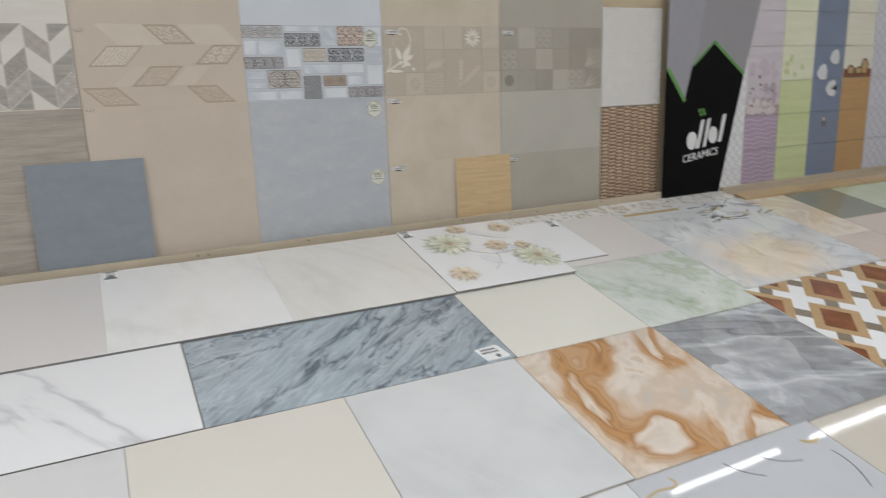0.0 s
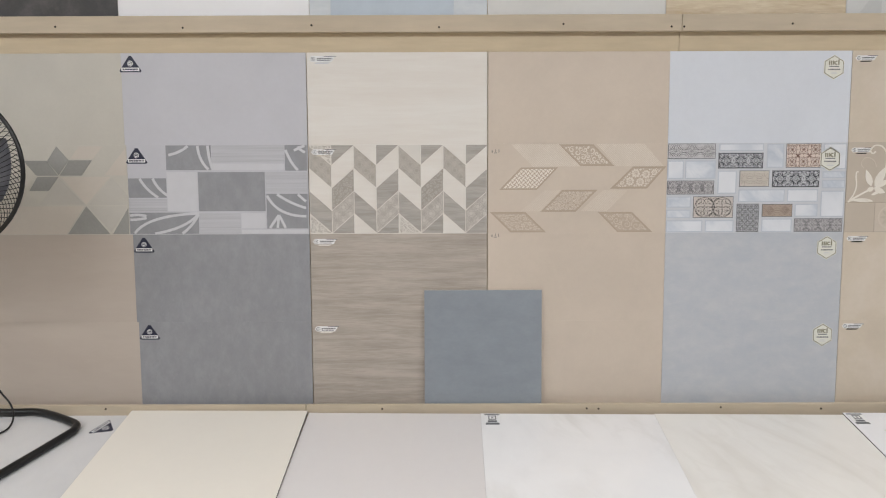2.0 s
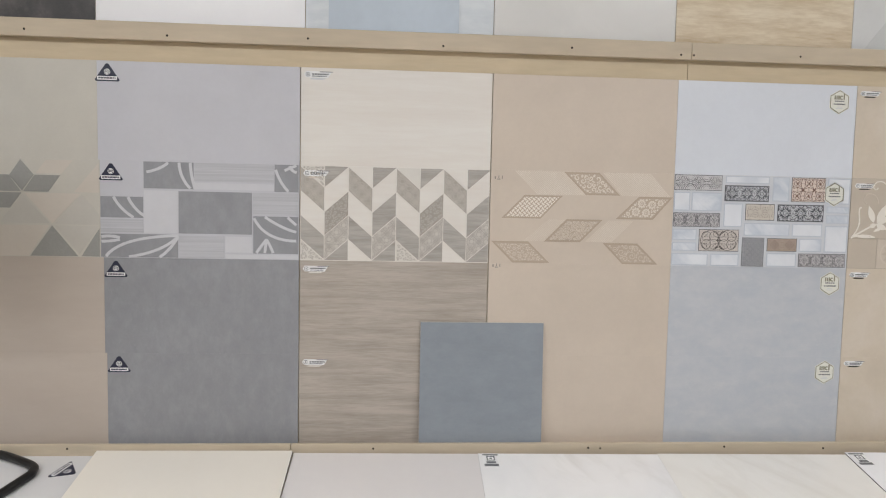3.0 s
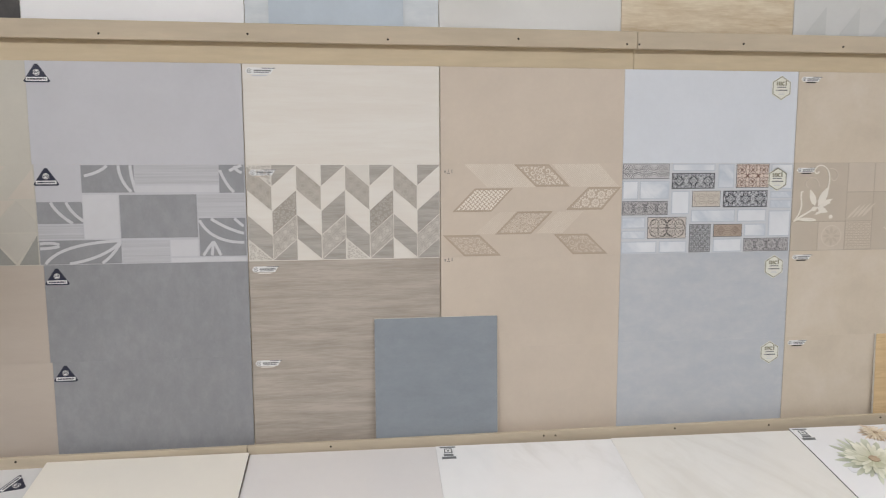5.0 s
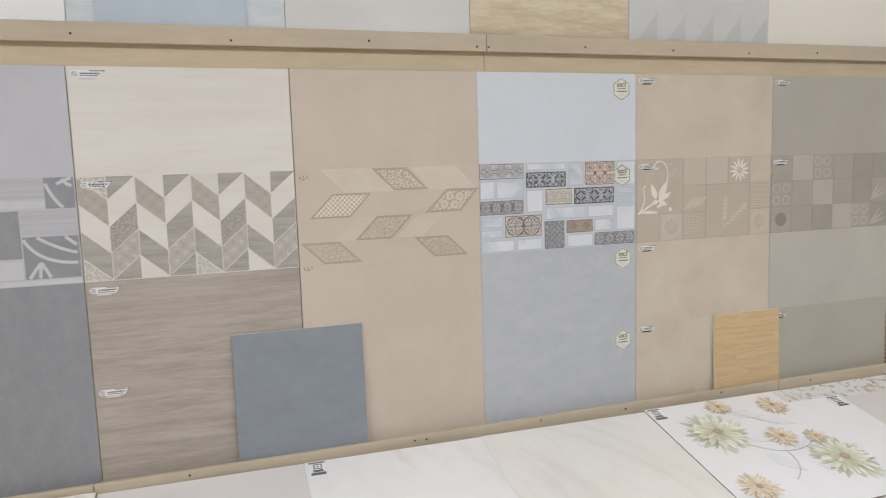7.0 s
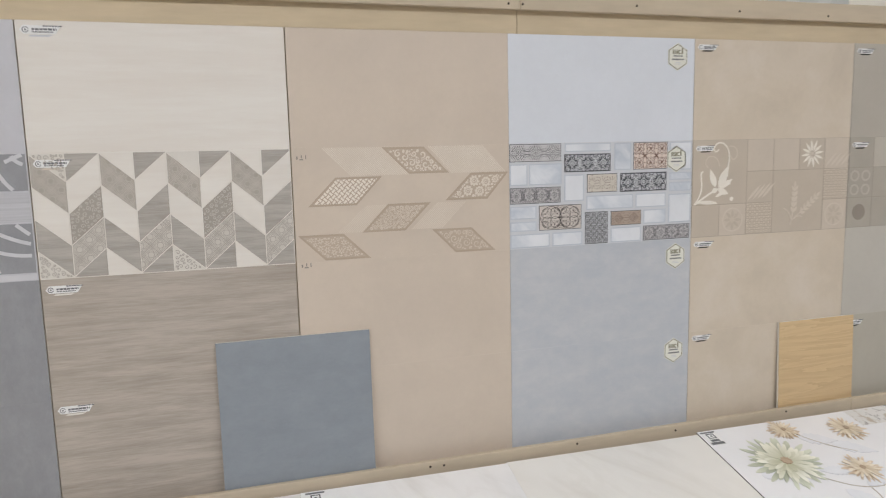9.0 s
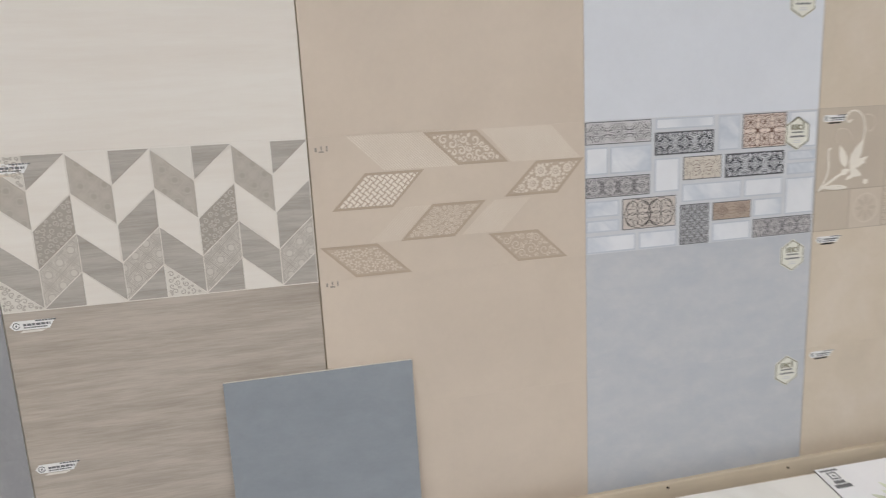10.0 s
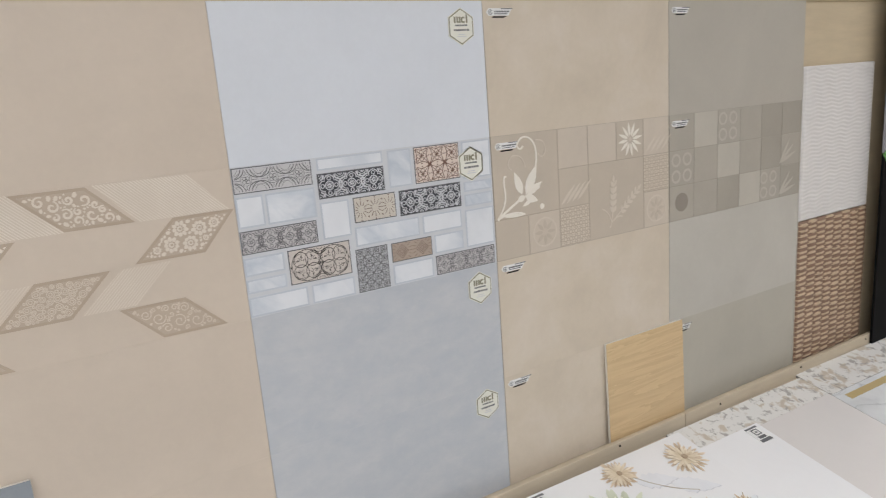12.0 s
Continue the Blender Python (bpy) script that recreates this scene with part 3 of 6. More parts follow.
def box_bm(x0, y0, z0, x1, y1, z1, bevel=0.0, bm=None):
    bm = bm or bmesh.new()
    made = bmesh.ops.create_cube(bm, size=1.0)["verts"]
    for v in made:
        v.co = Vector((x0 + (v.co.x + 0.5) * (x1 - x0), y0 + (v.co.y + 0.5) * (y1 - y0), z0 + (v.co.z + 0.5) * (z1 - z0)))
    if bevel:
        edges = list({e for v in made for e in v.link_edges})
        bmesh.ops.bevel(bm, geom=edges, offset=bevel, segments=1, affect="EDGES")
    return bm


def slab(polys, front, back, bm=None):
    """Flat plates from outlines in x and z; they reach from y = front to y = back."""
    bm = bm or bmesh.new()
    for poly in polys:
        a = [bm.verts.new((x, front, z)) for x, z in poly]
        b = [bm.verts.new((x, back, z)) for x, z in poly]
        bm.faces.new(a)
        bm.faces.new(b[::-1])
        for i in range(len(a)):
            bm.faces.new((a[i - 1], a[i], b[i], b[i - 1]))
    bmesh.ops.recalc_face_normals(bm, faces=bm.faces)
    return bm


def rect(x0, z0, x1, z1):
    return [(x0, z0), (x1, z0), (x1, z1), (x0, z1)]


def clip(poly, lo, hi):
    """An outline cut to lo <= z <= hi."""
    for sign, edge in ((1, lo), (-1, hi)):
        out = []
        for (ax, az), (bx, bz) in zip(poly, poly[1:] + poly[:1]):
            ia, ib = sign * (az - edge) >= 0, sign * (bz - edge) >= 0
            if ia:
                out.append((ax, az))
            if ia != ib:
                k = (edge - az) / (bz - az)
                out.append((ax + k * (bx - ax), edge))
        poly = out
    return poly


def shrink(poly, d):
    """An outline drawn in by d on every side."""
    n, out = len(poly), []
    area = sum(a[0] * b[1] - b[0] * a[1] for a, b in zip(poly, poly[1:] + poly[:1]))
    s = 1 if area > 0 else -1
    for i in range(n):
        p, q, r = Vector(poly[i - 1]), Vector(poly[i]), Vector(poly[(i + 1) % n])
        u, w = (q - p).normalized(), (r - q).normalized()
        nu, nw = Vector((-u.y, u.x)) * s, Vector((-w.y, w.x)) * s
        m = nu + nw
        k = m.dot(nu)
        out.append(tuple(q + m * (d / max(k, 0.3))))
    return out


def ribbon(points, width, front, back, bm=None, taper=False):
    """A raised band along a line in x and z."""
    n = len(points)
    left, right = [], []
    for i, (x, z) in enumerate(points):
        a, b = Vector(points[max(i - 1, 0)]), Vector(points[min(i + 1, n - 1)])
        d = (b - a).normalized()
        w = width / 2 * (1 - (0.75 * i / (n - 1) if taper else 0))
        left.append((x - d.y * w, z + d.x * w))
        right.append((x + d.y * w, z - d.x * w))
    bm = bm or bmesh.new()
    for i in range(n - 1):
        slab([[left[i], left[i + 1], right[i + 1], right[i]]], front, back, bm)
    return bm


def arc(cx, cz, r, a0, a1, n=12, rz=None):
    return [(cx + r * math.cos(radians(a0 + (a1 - a0) * i / (n - 1))), cz + (rz or r) * math.sin(radians(a0 + (a1 - a0) * i / (n - 1)))) for i in range(n)]


def lens(x, z, length, width, turn, n=5):
    """A leaf's outline from its foot."""
    c, s = math.cos(radians(turn)), math.sin(radians(turn))
    up = [(length * i / n, width / 2 * math.sin(math.pi * (i / n) ** 0.8)) for i in range(n + 1)]
    pts = up + [(a, -b) for a, b in up[-2:0:-1]]
    return [(x + a * c - b * s, z + a * s + b * c) for a, b in pts]


def linework(name, lines, depth, back, material, parent, taper=False):
    """Many raised printed strokes as one mesh: (points, width) each, in x and z."""
    verts, faces = [], []
    for k, (points, width) in enumerate(lines):
        n = len(points)
        base = len(verts)
        front = -depth - 0.00004 * (k % 9)
        for i, (x, z) in enumerate(points):
            ax, az = points[max(i - 1, 0)]
            bx, bz = points[min(i + 1, n - 1)]
            d = math.hypot(bx - ax, bz - az) or 1.0
            q = i / (n - 1)
            w = width / 2 * (0.12 + 0.88 * math.sin(math.pi * (0.12 + 0.8 * q)) if taper else 1.0) / d
            px, pz = -(bz - az) * w, (bx - ax) * w
            verts += [(x + px, back, z + pz), (x + px, front, z + pz), (x - px, front, z - pz), (x - px, back, z - pz)]
        for i in range(n - 1):
            a = base + 4 * i
            faces += [(a + j, a + j + 1, a + j + 5, a + j + 4) for j in range(3)]
    me = bpy.data.meshes.new(name)
    me.from_pydata(verts, [], faces)
    me.materials.append(material)
    ob = new(name, me)
    ob.parent = parent
    return ob


def within(lines, w, h, edge=0.0025):
    """Strokes cut to a block w wide and h high."""
    out = []
    for points, width in lines:
        run = []
        for x, z in points:
            if edge < x < w - edge and edge < z < h - edge:
                run.append((x, z))
            else:
                if len(run) > 1:
                    out.append((run, width))
                run = []
        if len(run) > 1:
            out.append((run, width))
    return out


def foil(cx, cz, r, lobe=0.3, n=41):
    """A four-lobed outline."""
    pts = []
    for i in range(n):
        a = 2 * math.pi * i / (n - 1)
        q = r * (1 - lobe + lobe * abs(math.cos(2 * a)) ** 0.7)
        pts.append((cx + q * math.cos(a), cz + q * math.sin(a)))
    return pts


def spoke(cx, cz, r0, r1, turn, n=5):
    c, z = math.cos(radians(turn)), math.sin(radians(turn))
    return [(cx + (r0 + (r1 - r0) * i / (n - 1)) * c, cz + (r0 + (r1 - r0) * i / (n - 1)) * z) for i in range(n)]


def spiral(cx, cz, r, turn, wind, n=18):
    return [(cx + r * (1 - 0.8 * i / (n - 1)) * math.cos(radians(turn + wind * i / (n - 1))), cz + r * (1 - 0.8 * i / (n - 1)) * math.sin(radians(turn + wind * i / (n - 1)))) for i in range(n)]


def packed(poly, seed, radii, tries=700):
    """Circles of falling size scattered in a convex outline without touching: x, z, radius."""
    rnd = random.Random(seed)
    area = sum(a[0] * b[1] - b[0] * a[1] for a, b in zip(poly, poly[1:] + poly[:1]))
    sides = []
    for (ax, az), (bx, bz) in zip(poly, poly[1:] + poly[:1]):
        d = math.hypot(bx - ax, bz - az) * (1 if area > 0 else -1)
        sides.append((ax, az, -(bz - az) / d, (bx - ax) / d))
    xs, zs = [p[0] for p in poly], [p[1] for p in poly]
    out = []
    for r in radii:
        for _ in range(tries):
            x, z = rnd.uniform(min(xs), max(xs)), rnd.uniform(min(zs), max(zs))
            if min((x - ax) * nx + (z - az) * nz for ax, az, nx, nz in sides) > r and all(math.hypot(x - a, z - b) > 0.96 * (r + q) for a, b, q in out):
                out.append((x, z, r))
    return out


def tube_bm(path, r, sides=10, closed=False, bm=None):
    """A round bar along a path."""
    bm = bm or bmesh.new()
    pts = [Vector(p) for p in path]
    rings = []
    n = len(pts)
    for i, p in enumerate(pts):
        a = pts[i - 1] if closed or i else pts[0]
        b = pts[(i + 1) % n] if closed or i < n - 1 else pts[-1]
        d = (b - a).normalized()
        side = d.cross(Vector((0.13, 0.31, 0.94))).normalized()
        up = side.cross(d)
        rings.append([bm.verts.new(p + r * (math.cos(2 * math.pi * k / sides) * side + math.sin(2 * math.pi * k / sides) * up)) for k in range(sides)])
    for i in range(n if closed else n - 1):
        a, b = rings[i], rings[(i + 1) % n]
        for k in range(sides):
            bm.faces.new((a[k - 1], a[k], b[k], b[k - 1])).smooth = True
    if not closed:
        bm.faces.new(rings[0])
        bm.faces.new(rings[-1][::-1])
    bmesh.ops.recalc_face_normals(bm, faces=bm.faces)
    return bm


def smooth_path(pts, per=6, closed=False):
    """A rounded line through points."""
    out, n = [], len(pts)
    pts = [Vector(p) for p in pts]
    for i in range(n if closed else n - 1):
        p0, p1, p2, p3 = (pts[(i + k) % n] if closed else pts[min(max(i + k, 0), n - 1)] for k in (-1, 0, 1, 2))
        for k in range(per):
            t = k / per
            out.append(0.5 * (2 * p1 + (p2 - p0) * t + (2 * p0 - 5 * p1 + 4 * p2 - p3) * t * t + (3 * p1 - p0 - 3 * p2 + p3) * t ** 3))
    if not closed:
        out.append(pts[-1])
    return out


# ---- tiles ----
THICK = 0.009


def tile(label, w, h, material, at, group, body="edge", thick=0.009):
    """A sample tile whose foot is at the pose's origin, with its glazed face to the front and a raw body behind."""
    ob = thing("sample_tile", label, "tile", at, group)
    bm = box_bm(0.0001, 0.0012, 0.0001, w - 0.0001, thick, h - 0.0001)
    part("clay_body", bm, M[body], ob)
    part("glazed_face", box_bm(0, 0, 0, w, 0.0012, h, 0.00012), material, ob)
    return ob


FACE = -0.0009


def inlay(name, ob, polys, material, proud=0.0009, label=""):
    return part(name, slab(polys, -proud, 0.0004), material, ob, label)


def mm(*v):
    """Outline corners from millimetres right of and below the tile's top left corner, for a tile 0.3 m high."""
    return [(x / 1000, 0.3 - z / 1000) for x, z in v]


def mmrect(x0, y0, x1, y1):
    return mm((x0, y1), (x1, y1), (x1, y0), (x0, y0))


def words(st, rows, front, back, ink, seed=3):
    """Rows of printed words too small to read, as short bars: left, right, foot, height."""
    rnd = random.Random(seed)
    for x0, x1, z, h in rows:
        x = x0
        polys = []
        while x < x1 - h * 0.4:
            w = min(x1 - x, h * rnd.uniform(0.8, 2.4))
            polys.append(rect(x, z, x + w, z + h))
            x += w + h * 0.35
        part("sticker_print", slab(polys, front, back), ink, st)


def triangle_sticker(ob, x, z, s=0.062, turn=0.0, lift=0.0):
    at = Matrix.Translation((x, 0, z)) @ Matrix.Rotation(radians(turn), 4, "Y")
    st = part("sticker", slab([[(-s / 2, 0), (-s / 2 + 0.004, -0.004), (s / 2 - 0.004, -0.004), (s / 2, 0), (0.004, s * 0.66), (-0.004, s * 0.66)]], -0.0012 - lift, 0.0003 - lift), M["navy"], ob, "navy and white triangular sticker", at)
    part("sticker_bar", slab([rect(-s * 0.4, 0.0, s * 0.4, s * 0.15)], -0.0018 - lift, -0.001 - lift), M["paper"], st)
    part("sticker_disc", slab([arc(0, s * 0.33, s * 0.125, 0, 340, 18)], -0.0018 - lift, -0.001 - lift), M["paper"], st)
    part("sticker_ring", ribbon(arc(0, s * 0.33, s * 0.095, 0, 360, 19), s * 0.018, -0.0023 - lift, -0.0016 - lift), M["navy"], st)
    for bar in [rect(-s * 0.06, s * 0.3, -s * 0.025, s * 0.37), rect(-s * 0.01, s * 0.29, s * 0.02, s * 0.38), rect(s * 0.04, s * 0.29, s * 0.06, s * 0.38)]:
        part("sticker_mark", slab([bar], -0.0023 - lift, -0.0016 - lift), M["navy"], st)
    words(st, [(-s * 0.34, s * 0.34, s * 0.045, s * 0.06)], -0.0023 - lift, -0.0016 - lift, M["navy"])


def hexagon_sticker(ob, x, z, s=0.038):
    def hexa(r):
        return [(r * math.cos(radians(30 + 60 * k)), 1.06 * r * math.sin(radians(30 + 60 * k))) for k in range(6)]
    at = Matrix.Translation((x, 0, z))
    st = part("sticker", slab([hexa(s)], -0.0012, 0.0003), M["cream_paper"], ob, "cream hexagonal sticker with an olive rim", at)
    part("sticker_rim", slab([hexa(s * 0.95)], -0.0016, -0.001), M["olive_ink"], st)
    part("sticker_field", slab([hexa(s * 0.88)], -0.002, -0.0012), M["cream_paper"], st)
    for bar in (rect(-0.48 * s, 0.2 * s, -0.37 * s, 0.55 * s), rect(-0.31 * s, 0.2 * s, -0.2 * s, 0.55 * s), rect(-0.14 * s, 0.2 * s, -0.03 * s, 0.55 * s), rect(0.33 * s, 0.2 * s, 0.44 * s, 0.66 * s)):
        part("sticker_mark", slab([bar], -0.0025, -0.0016), M["olive_ink"], st)
    part("sticker_mark", ribbon(arc(0.16 * s, 0.37 * s, 0.13 * s, 50, 310, 12), 0.1 * s, -0.0025, -0.0016), M["olive_ink"], st)
    words(st, [(-0.42 * s, 0.42 * s, 0.02 * s, 0.09 * s), (-0.52 * s, 0.52 * s, -0.25 * s, 0.11 * s)], -0.0025, -0.0016, M["grey_ink"])
    words(st, [(-0.22 * s, 0.22 * s, -0.46 * s, 0.05 * s), (-0.3 * s, 0.3 * s, -0.58 * s, 0.05 * s)], -0.0025, -0.0016, M["e_pale"], 5)


def strip_sticker(ob, x, z, w=0.088, band="grey_ink"):
    at = Matrix.Translation((x, 0, z))
    h = w * 0.23
    st = part("sticker", slab([[(0, h * 0.5), (h * 0.4, 0.06 * h), (w * 0.83, 0.06 * h), (w * 0.97, h), (h * 0.4, h)]], -0.0011, 0.0003), M["paper"], ob, "small white strip label", at)
    part("sticker_mark", ribbon(arc(h * 0.62, h * 0.52, h * 0.3, 20, 350, 12), 0.0016, -0.0016, -0.0009), M["grey_ink"], st)
    part("sticker_mark", slab([[(h * 0.5, h * 0.5), (h * 0.62, h * 0.38), (h * 0.74, h * 0.5), (h * 0.62, h * 0.66)]], -0.0016, -0.0009), M["grey_ink"], st)
    words(st, [(w * 0.29, w * 0.86, h * 0.46, h * 0.22), (w * 0.29, w * 0.8, h * 0.22, h * 0.12), (w * 0.55, w * 1.0, h * 0.86, h * 0.13)], -0.0016, -0.0009, M["grey_ink"])
    part("sticker_band", slab([[(w * 0.2, -h * 0.22), (w * 0.66, -h * 0.22), (w * 0.76, -h * 0.02), (w * 0.26, -h * 0.02)]], -0.0012, 0.0003), M[band], st)


def corner_label(ob, x, z, turn=0.0, s=0.05):
    """A paper label with dark bands, on a deck tile."""
    at = Matrix.Translation((x, 0, z)) @ Matrix.Rotation(radians(turn), 4, "Y")
    st = part("sticker", slab([rect(0, -s * 1.3, s, 0)], -0.0011, 0.0003), M["paper"], ob, "white paper label with dark bands", at)
    for bar in [rect(0, -s * 0.12, s, 0), rect(0.05 * s, -s * 1.28, s * 0.95, -s * 1.05), rect(0.2 * s, -0.98 * s, 0.8 * s, -0.78 * s)]:
        part("sticker_print", slab([bar], -0.0017, -0.0009), M["grey_ink"], st)
    for bar in [rect(0.25 * s, -0.68 * s, 0.32 * s, -0.2 * s), rect(0.7 * s, -0.68 * s, 0.77 * s, -0.2 * s), rect(0.32 * s, -0.27 * s, 0.7 * s, -0.2 * s), rect(0.32 * s, -0.68 * s, 0.7 * s, -0.61 * s), rect(0.44 * s, -0.5 * s, 0.58 * s, -0.38 * s)]:
        part("sticker_mark", slab([bar], -0.0017, -0.0009), M["grey_ink"], st)


# ---- the room ----
THETA = math.atan(0.22)
CT, ST = math.cos(THETA), math.sin(THETA)
Y0, Z0 = -0.045, 0.086


def deck(u, v, lift=0.0, turn=0.9):
    """The pose of a tile that lies on the sloping deck, v metres down from the wall; the rows run slightly askew."""
    ground = pose(0, Y0, Z0, -(90 - math.degrees(THETA)))
    return ground @ Matrix.Rotation(radians(turn), 4, "Y") @ Matrix.Translation((u, -lift, -v))


FLOOR = -0.85
tagged(part("floor", box_bm(-4, -7, FLOOR - 0.1, 7, 0.2, FLOOR), M["floor"]), "pale polished shop floor", "floor", kind="structure")
tagged(part("ceiling", box_bm(-4, -7, CEIL, 7, 0.2, CEIL + 0.1), M["ceiling"]), "white painted ceiling", "ceiling", kind="structure")
tagged(part("wall_north", box_bm(-4, 0.05, FLOOR, 7, 0.2, CEIL), M["wall"]), "white painted wall behind the tile display", "wall", kind="structure")
tagged(part("wall_south", box_bm(-4, -7.1, FLOOR, 7, -7, CEIL), M["wall"]), "white painted wall", "wall", kind="structure")
tagged(part("wall_west", box_bm(-4.1, -7, FLOOR, -4, 0.2, CEIL), M["wall"]), "white painted side wall", "wall", kind="structure")
tagged(part("wall_east", box_bm(7, -7, FLOOR, 7.1, 0.2, CEIL), M["wall"]), "white painted side wall", "wall", kind="structure")

# a fixture at every tube, the added rear rows included
for x, y in TUBES:
    lamp = thing("ceiling_light", "white batten light with one glowing tube, out of view on the ceiling", "light", pose(x + 0.6, y, CEIL), "ceiling tubes")
    part("housing", box_bm(-0.61, -0.03, -0.045, 0.61, 0.03, -0.001, 0.004), M["wall"], lamp)
    part("glow_tube", tube_bm([(-0.585, 0, -0.062), (0.585, 0, -0.062)], 0.013, 12), M["tube"], lamp)

# backing board, ledges
backing = thing("display_board", "pale pressed-board backing of the tile display", "board", kind="structure")
for x0, x1 in ((-3.0, 0.6293), (0.6297, 3.05), (3.0525, 6.2)):
    part("panel", box_bm(x0, 0.0125, -0.55, x1, 0.049, 1.36, 0.001), M["strip"], backing)
upper = thing("upper_board", "pale pressed-board backing above the ledge", "board", kind="structure")
part("panel", box_bm(-3.0, 0.0125, 1.3625, 6.2, 0.049, 2.2), M["strip"], upper)


def screw(parent, x, y, z):
    bm = bmesh.new()
    bmesh.ops.create_cone(bm, cap_ends=True, segments=10, radius1=0.0036, radius2=0.0028, depth=0.002)
    bmesh.ops.rotate(bm, verts=bm.verts, matrix=Matrix.Rotation(radians(90), 3, "X"))
    part("screw", bm, M["screw"], parent, "", Matrix.Translation((x, y, z)))


rail = thing("upper_ledge", "pale pressed-board ledge strip with countersunk screws", "ledge", kind="structure")
for x0, x1 in ((-3.0, 0.6285), (0.63, 3.05)):
    part("lip", box_bm(x0, -0.0225, 1.3605, x1, -0.0105, 1.4145, 0.0015), M["board"], rail)
    part("shelf", box_bm(x0, -0.0102, 1.3625, x1, 0.0032, 1.3715, 0.001), M["board"], rail)
    part("fascia", box_bm(x0, 0.0035, 1.3005, x1, 0.0122, 1.3722, 0.0005), M["strip"], rail)
for x in (-2.2, -1.8, -1.4, -0.985, -0.565, -0.15, 0.255, 0.607, 0.648, 1.0, 1.35, 1.68, 2.0, 2.4):
    screw(rail, x - 0.012, -0.0233, 1.379 + 0.005 * math.sin(x * 7))
batten = thing("lower_ledge", "pale pressed-board batten holding up the wall tiles", "ledge", kind="structure")
for x0, x1 in ((-3.0, -0.62), (-0.618, 1.82), (1.822, 2.845)):
    part("lip", box_bm(x0, -0.044, 0.03, x1, -0.030, 0.121, 0.0015), M["board"], batten)
    part("shelf", box_bm(x0, -0.0295, 0.03, x1, 0.012, 0.0985, 0.001), M["board"], batten)
for x in (-1.3, -0.36, 0.335, 0.375, 0.79, 1.13, 1.55, 1.98, 2.4, 2.8):
    screw(batten, x, -0.0448, 0.106 + 0.004 * math.sin(x * 9))

slope = thing("display_deck", "sloping board deck on which floor tiles are laid out", "platform", kind="structure")
flat = deck(0, 0, 0, 0)
part("deck_top", box_bm(-3.0, 0.0095, -2.75, 6.2, 0.028, 0.0), M["ply"], slope, "", flat)
part("deck_front", box_bm(-3.0, 0.0, FLOOR, 6.2, 0.02, -0.58), M["ply"], slope, "", pose(0, Y0 - 2.7 * CT, 0))

# ---- wall tiles, column by column ----
WALL = "sample tiles on the wall"


def wall_at(x, row):
    return pose(x + 0.0003, 0.0, 0.1 + 0.3 * row)


W, H = 0.5997, 0.2999


def wall_tile(x, row, label, material, y=0.0, w=None):
    at = wall_at(x, row)
    if w:
        return tile(label, w, H, material, at, WALL)
    at.translation.y += y
    return tile(label, W - (0.0026 if x in (-1.2, -0.6) else 0.0004 if x == 0.0 else 0.0), H, material, at, WALL)


# column of sage tiles with a star print; its edge stands a little out of plumb
EDGE = [-1.194, -1.2, -1.209, -1.214]
wall_tile(EDGE[3] - 0.6, 3, "sage-grey glazed wall tile at the top of its column", M["a_top"])
star = wall_tile(EDGE[2] - 0.6, 2, "sage wall tile printed with a grey star and triangles", M["a_top"])
for row in (0, 1):
    wall_tile(EDGE[row] - 0.6, row, "pinkish beige glazed wall tile with faint streaks", M["a_low"])
for poly in ([(353, 4), (392, 50), (356, 99), (319, 53)], [(240, 51), (317, 51), (353, 101), (281, 101)], [(394, 50), (470, 50), (434, 101), (359, 101)], [(284, 105), (355, 105), (320, 152), (254, 152)], [(443, 204), (519, 298), (377, 298)], [(594, 210), (594, 298), (529, 298)]):
    inlay("star_point", star, [mm(*[(min(x + 13, 597), z) for x, z in poly])], M["star"])
for poly, m in (([(362, 105), (530, 105), (444, 198)], "a_mid"), ([(509, 101), (594, 10), (594, 101)], "a_mid"), ([(450, 200), (533, 108), (594, 170), (594, 200)], "g_mid"), ([(286, 198), (356, 110), (437, 198)], "g_mid"), ([(90, 204), (435, 204), (372, 298), (90, 298)], "a_mid"), ([(449, 204), (588, 204), (523, 292)], "g_mid"), ([(50, 101), (232, 101), (148, 198)], "g_mid"), ([(398, 45), (428, 4), (508, 4), (474, 45)], "a_mid")):
    inlay("triangle", star, [mm(*[(min(x + 13, 597), z) for x, z in poly])], M[m], 0.0006)

# column of grey tiles
t = wall_tile(EDGE[3], 3, "pale grey glazed wall tile with a triangular sticker", M["b_top"], w=-0.603 - EDGE[3])
triangle_sticker(t, 0.031, 0.242, 0.074)
leaf_tile = wall_tile(EDGE[2], 2, "grey patchwork wall tile with leaf relief and a sticker", M["b_top"], w=-0.603 - EDGE[2])
for row in (0, 1):
    t = wall_tile(EDGE[row], row, "dark grey cement-look wall tile with a triangular sticker", M["b_dark"], w=-0.603 - EDGE[row])
    triangle_sticker(t, 0.036, 0.243, 0.07)
for box in ((131, 2, 282, 84), (529, 2, 603, 87), (1, 111, 129, 176), (236, 91, 460, 222), (464, 164, 603, 281), (1, 226, 234, 298)):
    inlay("dark_patch", leaf_tile, [mmrect(*box)], M["b_dark"])
for box in ((284, 2, 527, 60), (462, 91, 603, 160), (1, 181, 129, 222), (236, 229, 375, 298)):
    inlay("ribbed_patch", leaf_tile, [mmrect(*box)], M["b_rib"])
for box in ((131, 90, 234, 222), (284, 64, 527, 84), (378, 229, 460, 279), (378, 285, 603, 298)):
    inlay("pale_patch", leaf_tile, [mmrect(*box)], M["b_pale"])


